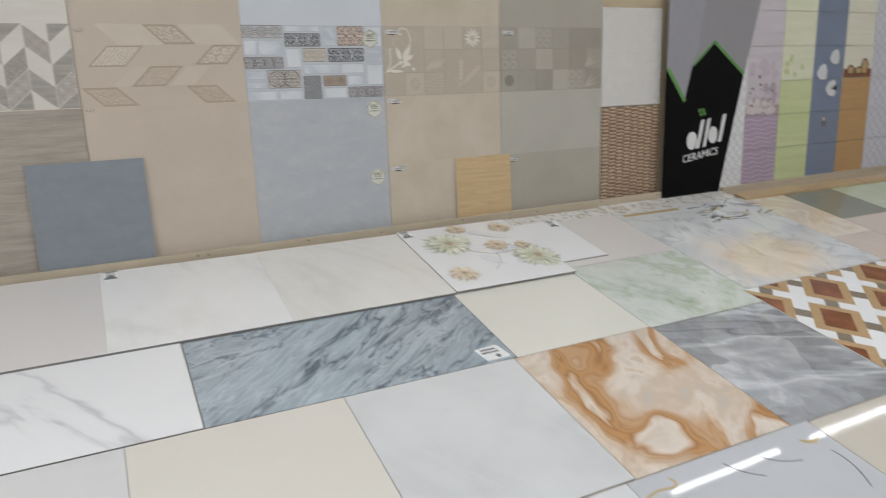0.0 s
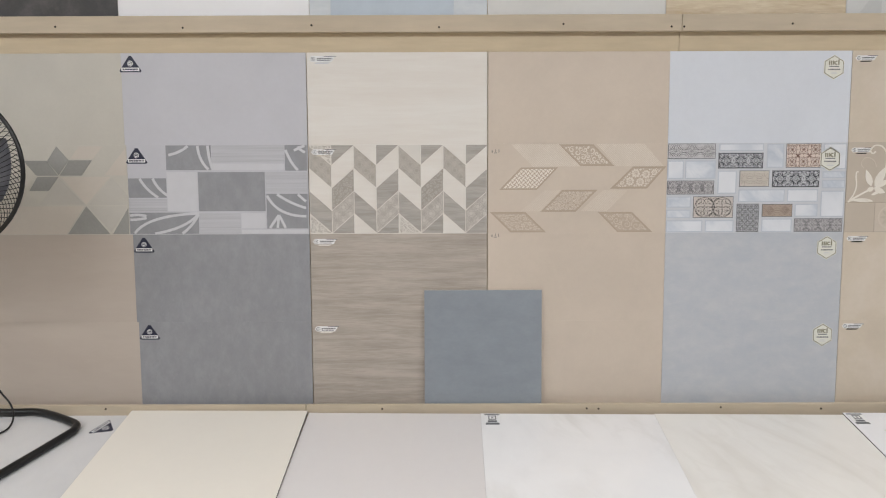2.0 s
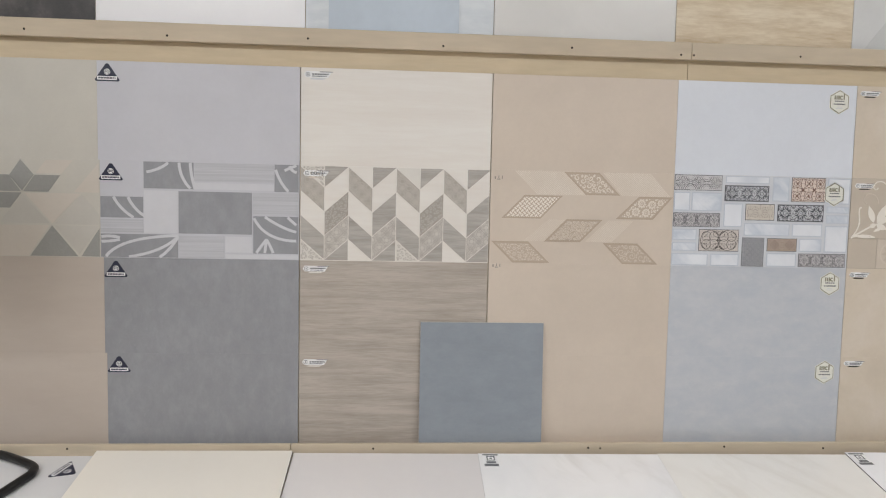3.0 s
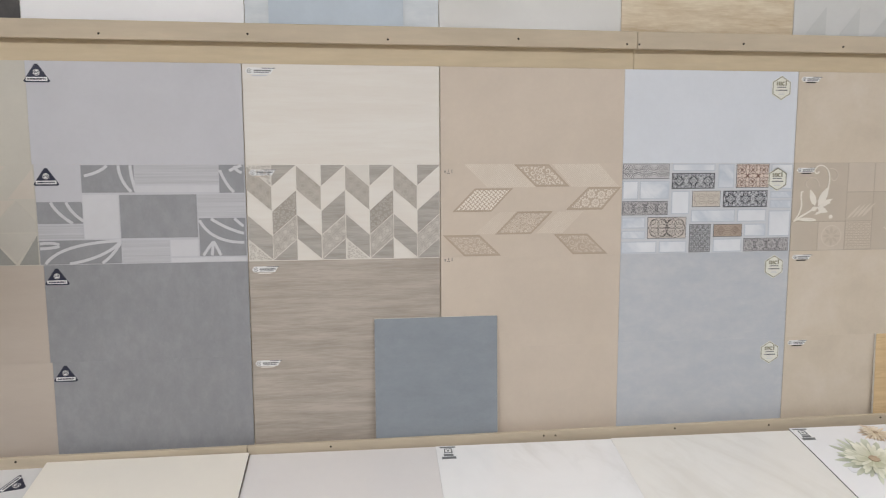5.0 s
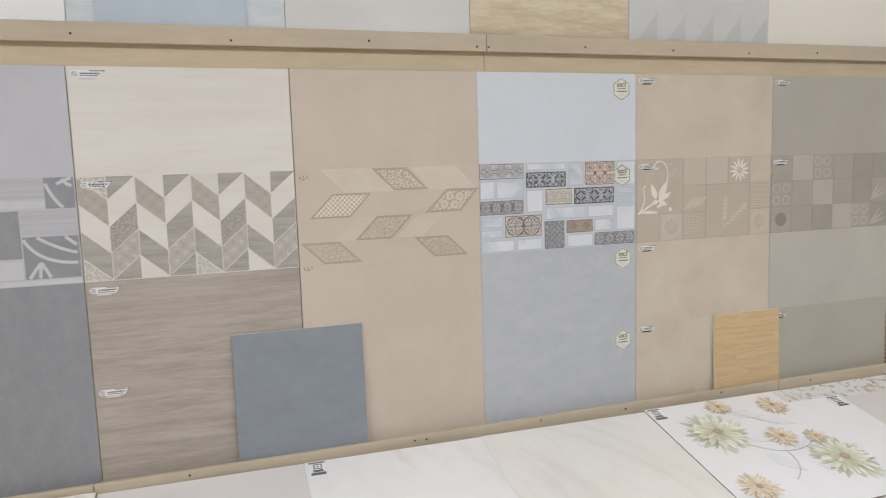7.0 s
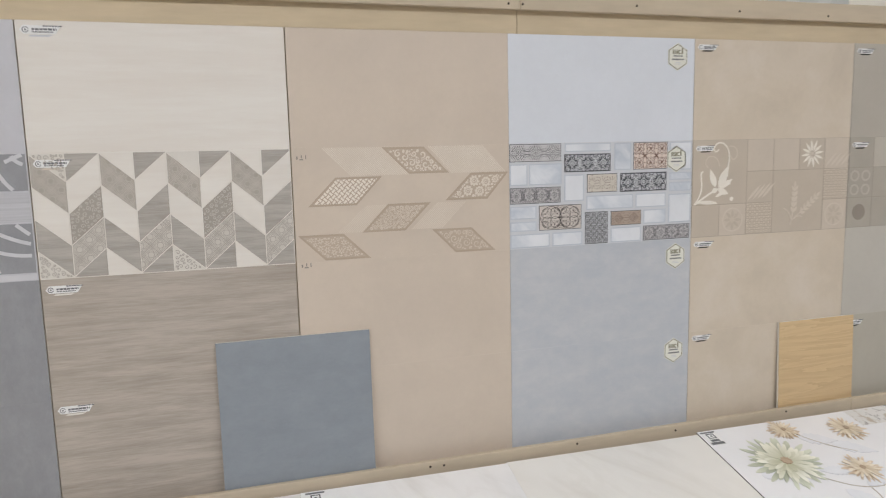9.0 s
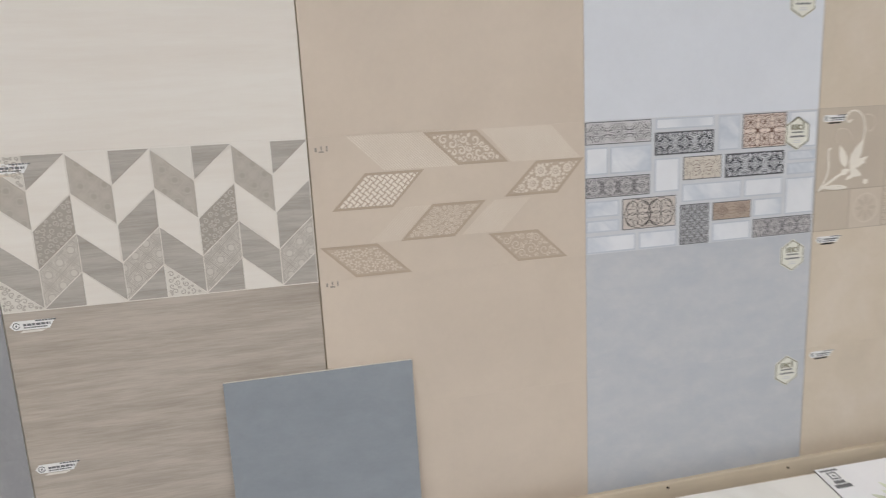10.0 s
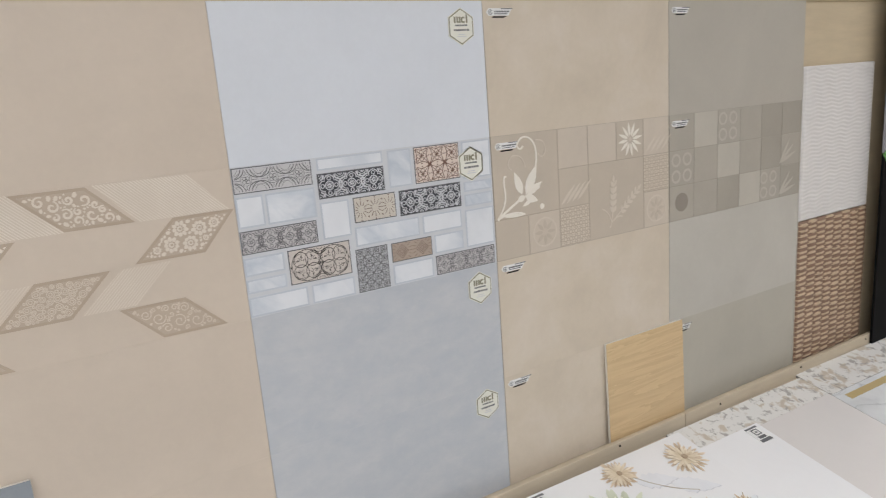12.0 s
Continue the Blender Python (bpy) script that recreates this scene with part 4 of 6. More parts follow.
def strokes(ob, name, lines, width, material, proud=0.0018, top=0.3):
    """Raised strokes, each through three points by a smooth bow, in millimetres."""
    for n, (a, b, c) in enumerate(lines):
        pts = []
        for i in range(11):
            k = i / 10
            pts.append(tuple((1 - k) ** 2 * Vector(a) + 2 * k * (1 - k) * Vector(b) + k * k * Vector(c)))
        part(name, ribbon([(x / 1000, top - z / 1000) for x, z in pts], width, -proud - 0.00011 * (n % 6), 0.0004), material, ob)


strokes(leaf_tile, "leaf_stroke", [((140, 34), (185, 24), (205, 4)), ((238, 3), (240, 50), (272, 82)), ((272, 3), (274, 45), (286, 82)), ((532, 18), (548, 62), (572, 85)), ((560, 20), (585, 8), (596, 4)), ((575, 6), (580, 20), (597, 26)),
                                   ((40, 112), (60, 150), (100, 175)), ((84, 112), (100, 150), (137, 172)), ((16, 296), (60, 235), (236, 229)), ((85, 297), (190, 280), (234, 231)), ((178, 297), (215, 270), (234, 232)), ((3, 236), (30, 230), (58, 238)), ((3, 250), (30, 250), (58, 244)),
                                   ((466, 170), (500, 240), (597, 240)), ((500, 166), (550, 200), (597, 212)), ((570, 166), (585, 180), (597, 190)), ((474, 279), (490, 255), (505, 236)), ((500, 279), (502, 255), (505, 236)), ((526, 279), (516, 255), (505, 236))], 0.0085, M["b_pale"])
triangle_sticker(leaf_tile, 0.033, 0.242, 0.072)

# column of cream and taupe tiles
t = wall_tile(-0.6, 3, "cream glazed wall tile with a small strip label", M["c_top"])
strip_sticker(t, 0.008, 0.268, 0.09, "e_pale")
zigzag = wall_tile(-0.6, 2, "cream and taupe zigzag chevron wall tile, partly laced", M["c_top"])
for i in range(8):
    rising = i % 2 == 1
    x0 = 75 * i
    odd = i % 4 == 0
    if rising:
        kinds = ["c_grey", "c_top", "c_mottle" if i % 4 == 1 else "c_grey", "c_lace", "c_grey"]
    else:
        kinds = ["c_scroll" if odd else "c_top", "c_dots", "c_top", "c_grey", "c_scroll" if odd else "c_top"]
    for k in range(5):
        d = -72.5 + 75.8 * k
        a = [(0, d), (75, d + 66), (75, d + 141.8), (0, d + 75.8)]
        if rising:
            a = [(75 - x, z) for x, z in a]
        poly = clip([(x / 1000, 0.2995 - z / 1000) for x, z in a], 0.0012, 0.2975)
        if len(poly) < 3:
            continue
        # cut at the tile's two sides
        poly = [(z, x + x0 / 1000) for x, z in poly]
        poly = [(x, z) for z, x in clip(poly, 0.0008, 0.5962)]
        field = shrink(poly, 0.001)
        piece = inlay("chevron", zigzag, [field], M[kinds[k]], 0.0009)
        if kinds[k] in ("c_mottle", "c_scroll"):
            rnd = random.Random(10 * i + k)
            curls = [(spiral(x, z, r * 0.9, rnd.uniform(0, 360), rnd.choice((-1, 1)) * rnd.uniform(360, 500), 14), 0.0019) for x, z, r in packed(field, i + k, (0.0068, 0.0056, 0.0044, 0.0034, 0.0025), 500)]
            linework("curl", curls, 0.0013, -0.0007, M["c_curl" if kinds[k] == "c_mottle" else "c_curl2"], piece)
strip_sticker(zigzag, 0.008, 0.264, 0.084, "f_soft")
for row in (0, 1):
    t = wall_tile(-0.6, row, "taupe wall tile with long brushed streaks", M["c_low"])
    strip_sticker(t, 0.008, 0.264, 0.084, "c_top")

# column of sand tiles
wall_tile(0.0, 3, "plain sand-beige glazed wall tile", M["d"])
lozenge = wall_tile(0.0, 2, "sand wall tile with six ornamented lozenges", M["d"])
for row in (0, 1):
    wall_tile(0.0, row, "plain sand-beige wall tile beside the leaning blue one", M["d"])
for poly in ([(75, 2), (238, 2), (312, 76), (150, 76)], [(362, 2), (520, 2), (590, 76), (430, 76)], [(190, 156), (256, 156), (180, 226), (110, 226)], [(386, 156), (470, 156), (400, 226), (310, 226)]):
    inlay("pale_band", lozenge, [mm(*poly)], M["d_fall" if poly[0][1] < 10 else "d_rise"], 0.0004)
def scroll_lace(poly, seed):
    """Leafy scrolls with drops between them."""
    rnd, lines = random.Random(seed), []
    for x, z, r in packed(poly, seed, (0.011, 0.009, 0.007, 0.0048, 0.0036, 0.0026, 0.0019)):
        a = rnd.uniform(0, 360)
        if r > 0.006:
            lines.append((spiral(x, z, r * 0.92, a, rnd.choice((-1, 1)) * rnd.uniform(330, 480)), 0.0042))
        else:
            lines.append((spoke(x - r * math.cos(radians(a)), z - r * math.sin(radians(a)), 0, 2 * r, a), r * 1.5))
    return lines


def damask_lace(poly, seed):
    """Feathered blooms with drops between them."""
    rnd, lines = random.Random(seed), []
    for x, z, r in packed(poly, seed, (0.016, 0.012, 0.0085, 0.0065, 0.0042, 0.003, 0.0021)):
        a = rnd.uniform(0, 60)
        if r > 0.006:
            for k in range(9):
                lines.append((spoke(x, z, r * 0.42, r * rnd.uniform(0.8, 1.0), a + 40 * k), r * 0.46))
            lines.append((arc(x, z, r * 0.24, 0, 360, 11), r * 0.2))
        else:
            lines.append((spoke(x - r * math.cos(radians(a)), z - r * math.sin(radians(a)), 0, 2 * r, a), r * 1.6))
    return lines


def bead_lace(poly, seed):
    """Ringed beads of several sizes."""
    lines = []
    for x, z, r in packed(poly, seed, (0.007, 0.0056, 0.0042, 0.003, 0.0021), 900):
        lines.append((arc(x, z, r * 0.86, 0, 360, 13), 0.0015))
        if r > 0.004:
            lines.append((arc(x, z, r * 0.42, 0, 360, 11), 0.0015))
    return lines


def floral_lace(poly, seed):
    """Small six-petalled flowers, close set."""
    lines = []
    for x, z, r in packed(poly, seed, (0.009, 0.0075, 0.0055, 0.0035, 0.0024), 800):
        if r > 0.005:
            lines += [(spoke(x, z, r * 0.25, r * 0.95, 60 * k + 700 * x), r * 0.4) for k in range(6)]
        else:
            lines.append((spoke(x - r, z, 0, 2 * r, 0), r * 1.3))
    return lines


def vine_lace(poly, seed):
    """Thin wide spirals."""
    rnd = random.Random(seed)
    return [(spiral(x, z, r * 0.95, rnd.uniform(0, 360), rnd.choice((-1, 1)) * rnd.uniform(400, 640), 26), 0.0017 if r > 0.006 else 0.0013) for x, z, r in packed(poly, seed, (0.0135, 0.0105, 0.0075, 0.005, 0.0034, 0.0024))]


for n, (poly, kind) in enumerate((([(236, 3), (352, 3), (422, 75), (309, 75)], scroll_lace), ([(110, 79), (235, 79), (164, 154), (37, 154)], None), ([(485, 77), (597, 77), (533, 151), (410, 151)], damask_lace), ([(249, 154), (368, 154), (295, 228), (176, 228)], bead_lace), ([(6, 228), (126, 228), (197, 297), (76, 297)], floral_lace), ([(370, 229), (485, 229), (555, 297), (437, 297)], vine_lace))):
    rim = inlay("lozenge", lozenge, [mm(*poly)], M["d_rim"], 0.0008)
    inner = shrink(mm(*poly), 0.0055)
    part("lozenge_field", slab([inner], -0.0013, -0.0002), M["d_field"] if kind else M["d_weave"], rim)
    if kind:
        linework("lozenge_lace", kind(inner, n + 2), 0.0015, -0.001, M["d_light"] if n < 3 else M["d_soft"], rim, kind not in (bead_lace, vine_lace))
for z in (0.27, -0.012):
    part("pencil_mark", slab([rect(0.012, z, 0.016, z + 0.008), rect(0.02, z - 0.002, 0.03, z + 0.001), rect(0.024, z + 0.003, 0.0265, z + 0.011), rect(0.035, z, 0.0375, z + 0.011)], -0.0007, 0.0002), M["pencil"], lozenge)

# column of blue tiles
t = wall_tile(0.6, 3, "very pale blue glazed wall tile with a hexagonal sticker", M["e_top"])
hexagon_sticker(t, 0.541, 0.246)
mosaic = wall_tile(0.6, 2, "patchwork wall tile of marble bricks and ornamented blocks", M["e_grout"])
blocks = []
for box, m in (((1, 2, 160, 52), "e_a"), ((170, 33, 320, 85), "e_b"), ((396, 3, 512, 83), "e_c"), ((352, 92, 510, 148), "e_b"), ((243, 92, 342, 146), "e_d"), ((1, 125, 158, 171), "e_e"), ((90, 178, 225, 250), "e_f"), ((237, 203, 312, 298), "e_g"), ((322, 204, 424, 247), "e_h"), ((432, 253, 594, 298), "e_e")):
    x0, y0, x1, y1 = box
    block = part("ornament_block", slab([rect(0, 0, (x1 - x0) / 1000, (y1 - y0) / 1000)], -0.0009, 0.0004), M["grey_ink"], mosaic, "", Matrix.Translation((x0 / 1000, 0, 0.3 - y1 / 1000)))
    part("ornament", slab([rect(0.002, 0.002, (x1 - x0) / 1000 - 0.002, (y1 - y0) / 1000 - 0.002)], -0.0014, -0.0003), M[m], block)
    blocks.append(block)
for box in ((172, 2, 320, 27), (332, 3, 388, 83), (1, 58, 55, 119), (60, 58, 162, 119), (170, 92, 233, 169), (241, 155, 396, 197), (405, 155, 508, 197), (520, 3, 597, 88), (520, 95, 597, 118), (520, 124, 597, 152), (518, 160, 597, 248), (432, 204, 509, 247), (1, 178, 82, 215), (1, 222, 82, 250), (1, 258, 123, 298), (132, 258, 228, 298), (322, 253, 424, 298)):
    cell = inlay("marble_brick", mosaic, [mmrect(*box)], M["e_rim"], 0.0006)
    part("marble_field", slab([shrink(mmrect(*box), 0.0035)], -0.0012, -0.0002), M["e_mar"], cell)


def foil_band(w, h, count, thick, star=True):
    """A row of four-lobed rosettes with ringed hearts and arched corners."""
    lines, cell = [], w / count
    for n in range(-1, count + 1):
        cx, cz = cell * (n + 0.5), h / 2
        lines += [(foil(cx, cz, 0.54 * h), thick * 1.5), (foil(cx, cz, 0.42 * h, 0.34), thick), (arc(cx, cz, 0.17 * h, 0, 360, 17), thick * 1.2)]
        for k in range(4):
            a = radians(90 * k)
            lines.append((arc(cx + 0.29 * h * math.cos(a), cz + 0.29 * h * math.sin(a), 0.075 * h, 0, 360, 9), thick))
        if star:
            lines += [(spoke(cx, cz, 0.03 * h, 0.12 * h, 45 * k), thick * 1.1) for k in range(8)]
        for z, side in ((0, 1), (h, -1)):
            ex = cell * n
            lines += [(arc(ex, z, q * h, 0, 180 * side, 11), thick * 0.9) for q in (0.12, 0.2, 0.3)]
            lines += [(spoke(ex, z, 0.02 * h, 0.1 * h, side * a), thick) for a in (50, 90, 130)]
            lines.append((arc(ex, h / 2 - side * 0.1 * h, 0.06 * h, 0, 360, 9), thick))
    return within(lines, w, h)


def scallops(w, h, count, thick):
    """Thin interlocked scallops with small flowers."""
    lines, cell = [], w / count
    for n in range(-1, count + 1):
        cx, cz = cell * (n + 0.5), h * 0.5
        for k in range(4):
            a = radians(90 * k + 45)
            lines.append((arc(cx + 0.62 * cell * math.cos(a), cz + 0.7 * h * math.sin(a), 0.42 * h, 0, 360, 33), thick * 1.5))
            lines.append((arc(cx + 0.62 * cell * math.cos(a), cz + 0.7 * h * math.sin(a), 0.3 * h, 0, 360, 25), thick * 0.6))
            lines.append((spoke(cx, cz, 0.2 * h, 0.46 * h, 90 * k), thick * 0.8))
            lines.append((arc(cx + 0.1 * h * math.cos(a), cz + 0.1 * h * math.sin(a), 0.07 * h, 0, 360, 9), thick))
        lines += [(arc(cx, cz, 0.22 * h, 0, 360, 17), thick * 0.7), (arc(cx, cz, 0.05 * h, 0, 360, 9), thick)]
    return within(lines, w, h)


def petal_trellis(w, h, nx, nz, thick):
    """Overlapping circles crossed by diagonals, a cross in every field."""
    lines, a, b = [], w / nx, h / nz
    for i in range(-1, nx + 1):
        for j in range(-1, nz + 1):
            cx, cz = a * (i + 0.5), b * (j + 0.5)
            lines += [(arc(cx, cz, 0.68 * a, 0, 360, 37, 0.68 * b), thick), (foil(cx, cz, 0.3 * a, 0.5, 25), thick * 0.7)]
            lines += [([(cx - a / 2 + a * k / 9, cz - s * b / 2 + s * b * k / 9) for k in range(10)], thick * 0.8) for s in (-1, 1)]
            lines += [(spoke(cx, cz, 0.03 * a, 0.15 * a, 90 * k), thick * 1.3) for k in range(4)]
            lines += [(spoke(cx, cz, 0.4 * a, 0.47 * a, 90 * k), thick * 1.6) for k in range(4)]
    return within(lines, w, h)


def ringed_discs(w, h, thick):
    """Two large wheels, each of four oval leaves with beads between."""
    lines = []
    for cx in (0.28 * w, 0.72 * w):
        cz, r = h / 2, 0.44 * h
        for k in range(4):
            a = 90 * k + 45
            x, z = cx + 0.58 * r * math.cos(radians(a)), cz + 0.58 * r * math.sin(radians(a))
            lines += [(arc(x, z, 0.5 * r, 0, 360, 25), thick), (arc(x, z, 0.4 * r, a - 70, a + 70, 11), thick * 0.7)]
            lines += [(spiral(x + 0.16 * r * s, z, 0.15 * r, 90, 300 * s, 11), thick * 0.6) for s in (-1, 1)]
            lines += [(spoke(x, z, 0.12 * r, 0.3 * r, a + q), thick * 1.6) for q in (-60, 60)]
            lines.append((spoke(cx, cz, 1.0 * r, 1.12 * r, 90 * k), thick * 3))
        lines.append((arc(cx, cz, 1.03 * r, 0, 360, 41), thick * 0.8))
    for z, s in ((0, 1), (h, -1)):
        lines += [(arc(w / 2, z, q * h, 0, 180 * s, 13), thick * 0.7) for q in (0.1, 0.17, 0.24)]
    lines += [(spoke(w / 2, h / 2, q * h, (q + 0.09) * h, 90), thick * 1.4) for q in (-0.16, -0.04, 0.08)]
    return within(lines, w, h)


def starred(w, h, count, thick):
    """A row of nested diamonds with rayed flanks."""
    lines, cell = [], w / count
    for n in range(count):
        cx, cz = cell * (n + 0.5), h / 2
        for q in (0.12, 0.24, 0.36):
            lines.append(([(cx + q * h, cz), (cx, cz + q * h), (cx - q * h, cz), (cx, cz - q * h), (cx + q * h, cz)], thick))
        lines += [(spoke(cx, cz, 0.42 * h, 0.6 * h, 20 * k), thick * 0.7) for k in range(18)]
    return within(lines, w, h)


def sprigs(w, h, count, thick):
    """Rayed stars with dark seeds."""
    lines, cell = [], w / count
    for n in range(count):
        cx, cz = cell * (n + 0.5), h / 2
        lines += [(spoke(cx, cz, 0.14 * h, 0.36 * h, 30 * k), thick) for k in range(12)]
        lines += [(spoke(cx, cz, 0.4 * h, 0.47 * h, 45 * k), thick * 1.7) for k in range(8)]
    return within(lines, w, h)


SIZE = [(0.159, 0.05), (0.15, 0.052), (0.116, 0.08), (0.158, 0.056), (0.099, 0.054), (0.157, 0.046), (0.135, 0.072), (0.075, 0.095), (0.102, 0.043), (0.162, 0.045)]
for n, ink, lines in ((0, "e_rule", scallops(*SIZE[0], 3, 0.0011)), (1, "e_pale", foil_band(*SIZE[1], 3, 0.0019)), (2, "rust_ink", petal_trellis(*SIZE[2], 3, 2, 0.0016)), (3, "e_pale", foil_band(*SIZE[3], 3, 0.002)), (4, "e_brown", sprigs(*SIZE[4], 3, 0.0012)), (5, "e_rule", foil_band(*SIZE[5], 4, 0.0012)), (6, "e_ink", ringed_discs(*SIZE[6], 0.0014)), (7, "e_rule", petal_trellis(*SIZE[7], 4, 5, 0.0011)), (8, "e_brown", starred(*SIZE[8], 2, 0.0017)), (9, "e_rule", foil_band(*SIZE[9], 4, 0.0012))):
    linework("ornament_line", lines, 0.0016, -0.001, M[ink], blocks[n])
hexagon_sticker(mosaic, 0.543, 0.245)
for row in (0, 1):
    t = wall_tile(0.6, row, "blue-grey mottled wall tile with a hexagonal sticker", M["e_low"])
    hexagon_sticker(t, 0.546, 0.248)

# column of beige tiles
t = wall_tile(1.2015, 3, "warm beige glazed wall tile with a small strip label", M["f"])
strip_sticker(t, 0.009, 0.267, 0.074, "ink")
botany = wall_tile(1.2015, 2, "beige wall tile of squares with ivory flowers and wheat", M["f_line"])


def squares(ob, cells, material):
    for c0, r0, c1, r1, m in cells:
        inlay("square_print", ob, [mmrect(c0 * 100 + 1.2, r0 * 100 + 1.2, c1 * 99.7 - 1.2, r1 * 99.7 - 1.2)], M[m] if m else material, 0.0008)


squares(botany, [(0, 0, 2, 2, "f_sq"), (2, 0, 3, 1, ""), (3, 0, 4, 1, ""), (4, 0, 5, 1, "f_sq"), (5, 0, 6, 1, "f_sq2"), (2, 1, 3, 2, "f_sq"), (3, 1, 5, 3, "f_sq"), (5, 1, 6, 2, "f_tex"), (0, 2, 1, 3, "f_sq"), (1, 2, 2, 3, ""), (2, 2, 3, 3, "f_tex"), (5, 2, 6, 3, "f_sq2")], M["f_sq2"])


def flat_leaf(ob, name, leaves, material, proud=0.0015, top=0.3):
    """Leaf shapes: foot in millimetres, length, width, turn in degrees."""
    for n, (x, y, length, width, turn) in enumerate(leaves):
        inlay(name, ob, [lens(x / 1000, top - y / 1000, length / 1000, width / 1000, turn)], material, proud + 0.00007 * (n % 13))


flat_leaf(botany, "lily_petal", [(84, 146, 60, 22, 110), (95, 148, 78, 27, 62), (98, 150, 56, 18, 30), (94, 154, 40, 20, -20), (84, 176, 42, 10, 25), (22, 192, 70, 9, -4), (70, 160, 26, 16, 20)], M["f_white"])
strokes(botany, "vine", [((90, 152), (60, 165), (8, 198))], 0.006, M["f_white"], 0.0019)
strokes(botany, "vine", [((12, 193), (40, 160), (32, 125)), ((32, 125), (28, 92), (38, 98)), ((128, 83), (140, 30), (110, 12)), ((110, 12), (84, 2), (74, 28)), ((74, 28), (82, 44), (92, 30)), ((94, 152), (120, 140), (138, 136)), ((10, 196), (60, 180), (90, 196))], 0.0042, M["f_white"], 0.0022)
strokes(botany, "thin_vine", [((130, 20), (165, 18), (160, 50)), ((160, 50), (148, 72), (138, 52)), ((97, 82), (90, 44), (56, 52)), ((56, 52), (36, 72), (56, 84))], 0.0026, M["f_soft"], 0.0016)
inlay("dot", botany, [[(0.144 + 0.007 * math.cos(a * 0.6), 0.116 + 0.007 * math.sin(a * 0.6)) for a in range(10)]], M["f_white"], 0.0015)
flat_leaf(botany, "daisy_petal", [(450 + 9 * math.cos(radians(30 * k + 8)), 50 - 9 * math.sin(radians(30 * k + 8)), 36, 8.5, 30 * k + 8) for k in range(12)], M["f_white"])
inlay("daisy_heart", botany, [arc(0.45, 0.25, 0.006, 0, 330, 12)], M["f_soft"], 0.0014)
flat_leaf(botany, "stripe", [(205 + 18 * k, 192 - 2 * k, 70, 9, 45) for k in range(4)] + [(505 + 20 * k, 92, 60, 8, 45) for k in range(4)], M["f_soft"], 0.0012)
flat_leaf(botany, "wheat_grain", [(384 + 0.6 * k, 236 - 17 * k, 21, 10, 90 + s * 34) for k in range(5) for s in (-1, 1)] + [(412 + 13 * k, 240 - 11 * k, 20, 9, 42 + s * 36) for k in range(5) for s in (-1, 1)] + [(386, 156, 20, 9, 90), (474, 188, 20, 9, 42)], M["f_soft"])
strokes(botany, "wheat_stalk", [((371, 276), (384, 250), (385, 165)), ((378, 262), (400, 246), (478, 185)), ((345, 222), (372, 235), (376, 262)), ((386, 258), (398, 246), (418, 252))], 0.003, M["f_soft"])
for cx, cy in ((150, 250), (548, 250)):
    part("wheel_ring", ribbon(arc(cx / 1000, 0.3 - cy / 1000, 0.036, 0, 360, 25), 0.004, -0.0014, 0.0003), M["f_soft"], botany)
    flat_leaf(botany, "wheel_spoke", [(cx + 7 * math.cos(radians(45 * k)), cy - 7 * math.sin(radians(45 * k)), 26, 10, 45 * k) for k in range(8)], M["f_sq"], 0.0012)
strip_sticker(botany, 0.01, 0.266, 0.074, "ink")
for row in (0, 1):
    t = wall_tile(1.2015, row, "warm beige cloudy wall tile with a small strip label", M["f"])
    strip_sticker(t, 0.01, 0.27, 0.074, "ink")

# column of greige tiles
t = wall_tile(1.803, 3, "greige glazed wall tile with a small strip label", M["g_top"], w=0.615)
strip_sticker(t, 0.009, 0.267, 0.074, "ink")
rings = wall_tile(1.803, 2, "greige wall tile of small squares with ring prints", M["g_groove"], w=0.615)
shades = "131122" "113121" "112312"
for k in range(18):
    inlay("square_print", rings, [mmrect(1 + 102.3 * (k % 6), 1.2 + 99.7 * (k // 6), 102.3 * (k % 6 + 1) - 1, 99.7 * (k // 6 + 1) - 1.2)], M["g_s" + shades[k]], 0.0008)
for c, r in ((2, 0), (0, 1), (4, 2)):
    for dx in (27, 73):
        for dy in (27, 73):
            part("ring_print", ribbon(arc((c * 100 + dx) / 1000, 0.3 - (r * 100 + dy) / 1000, 0.016, 0, 360, 15), 0.006, -0.0013, 0.0003), M["g_ring" if c != 5 else "g_disc"], rings)
inlay("disc_print", rings, [arc(0.05, 0.052, 0.027, 0, 345, 20)], M["g_disc"], 0.0013)
flat_leaf(rings, "leaf_print", [(505, 190, 90, 10, 20 + 18 * k) for k in range(3)] + [(505, 290, 90, 10, 15 + 18 * k) for k in range(3)], M["g_s3"], 0.0012)
strip_sticker(rings, 0.008, 0.266, 0.074, "ink")
wall_tile(1.803, 1, "pale greige glazed wall tile", M["g_mid"], w=0.615)
t = wall_tile(1.803, 0, "warm greige glazed wall tile with a small strip label", M["g_low"], w=0.615)
strip_sticker(t, 0.022, 0.264, 0.074, "ink")


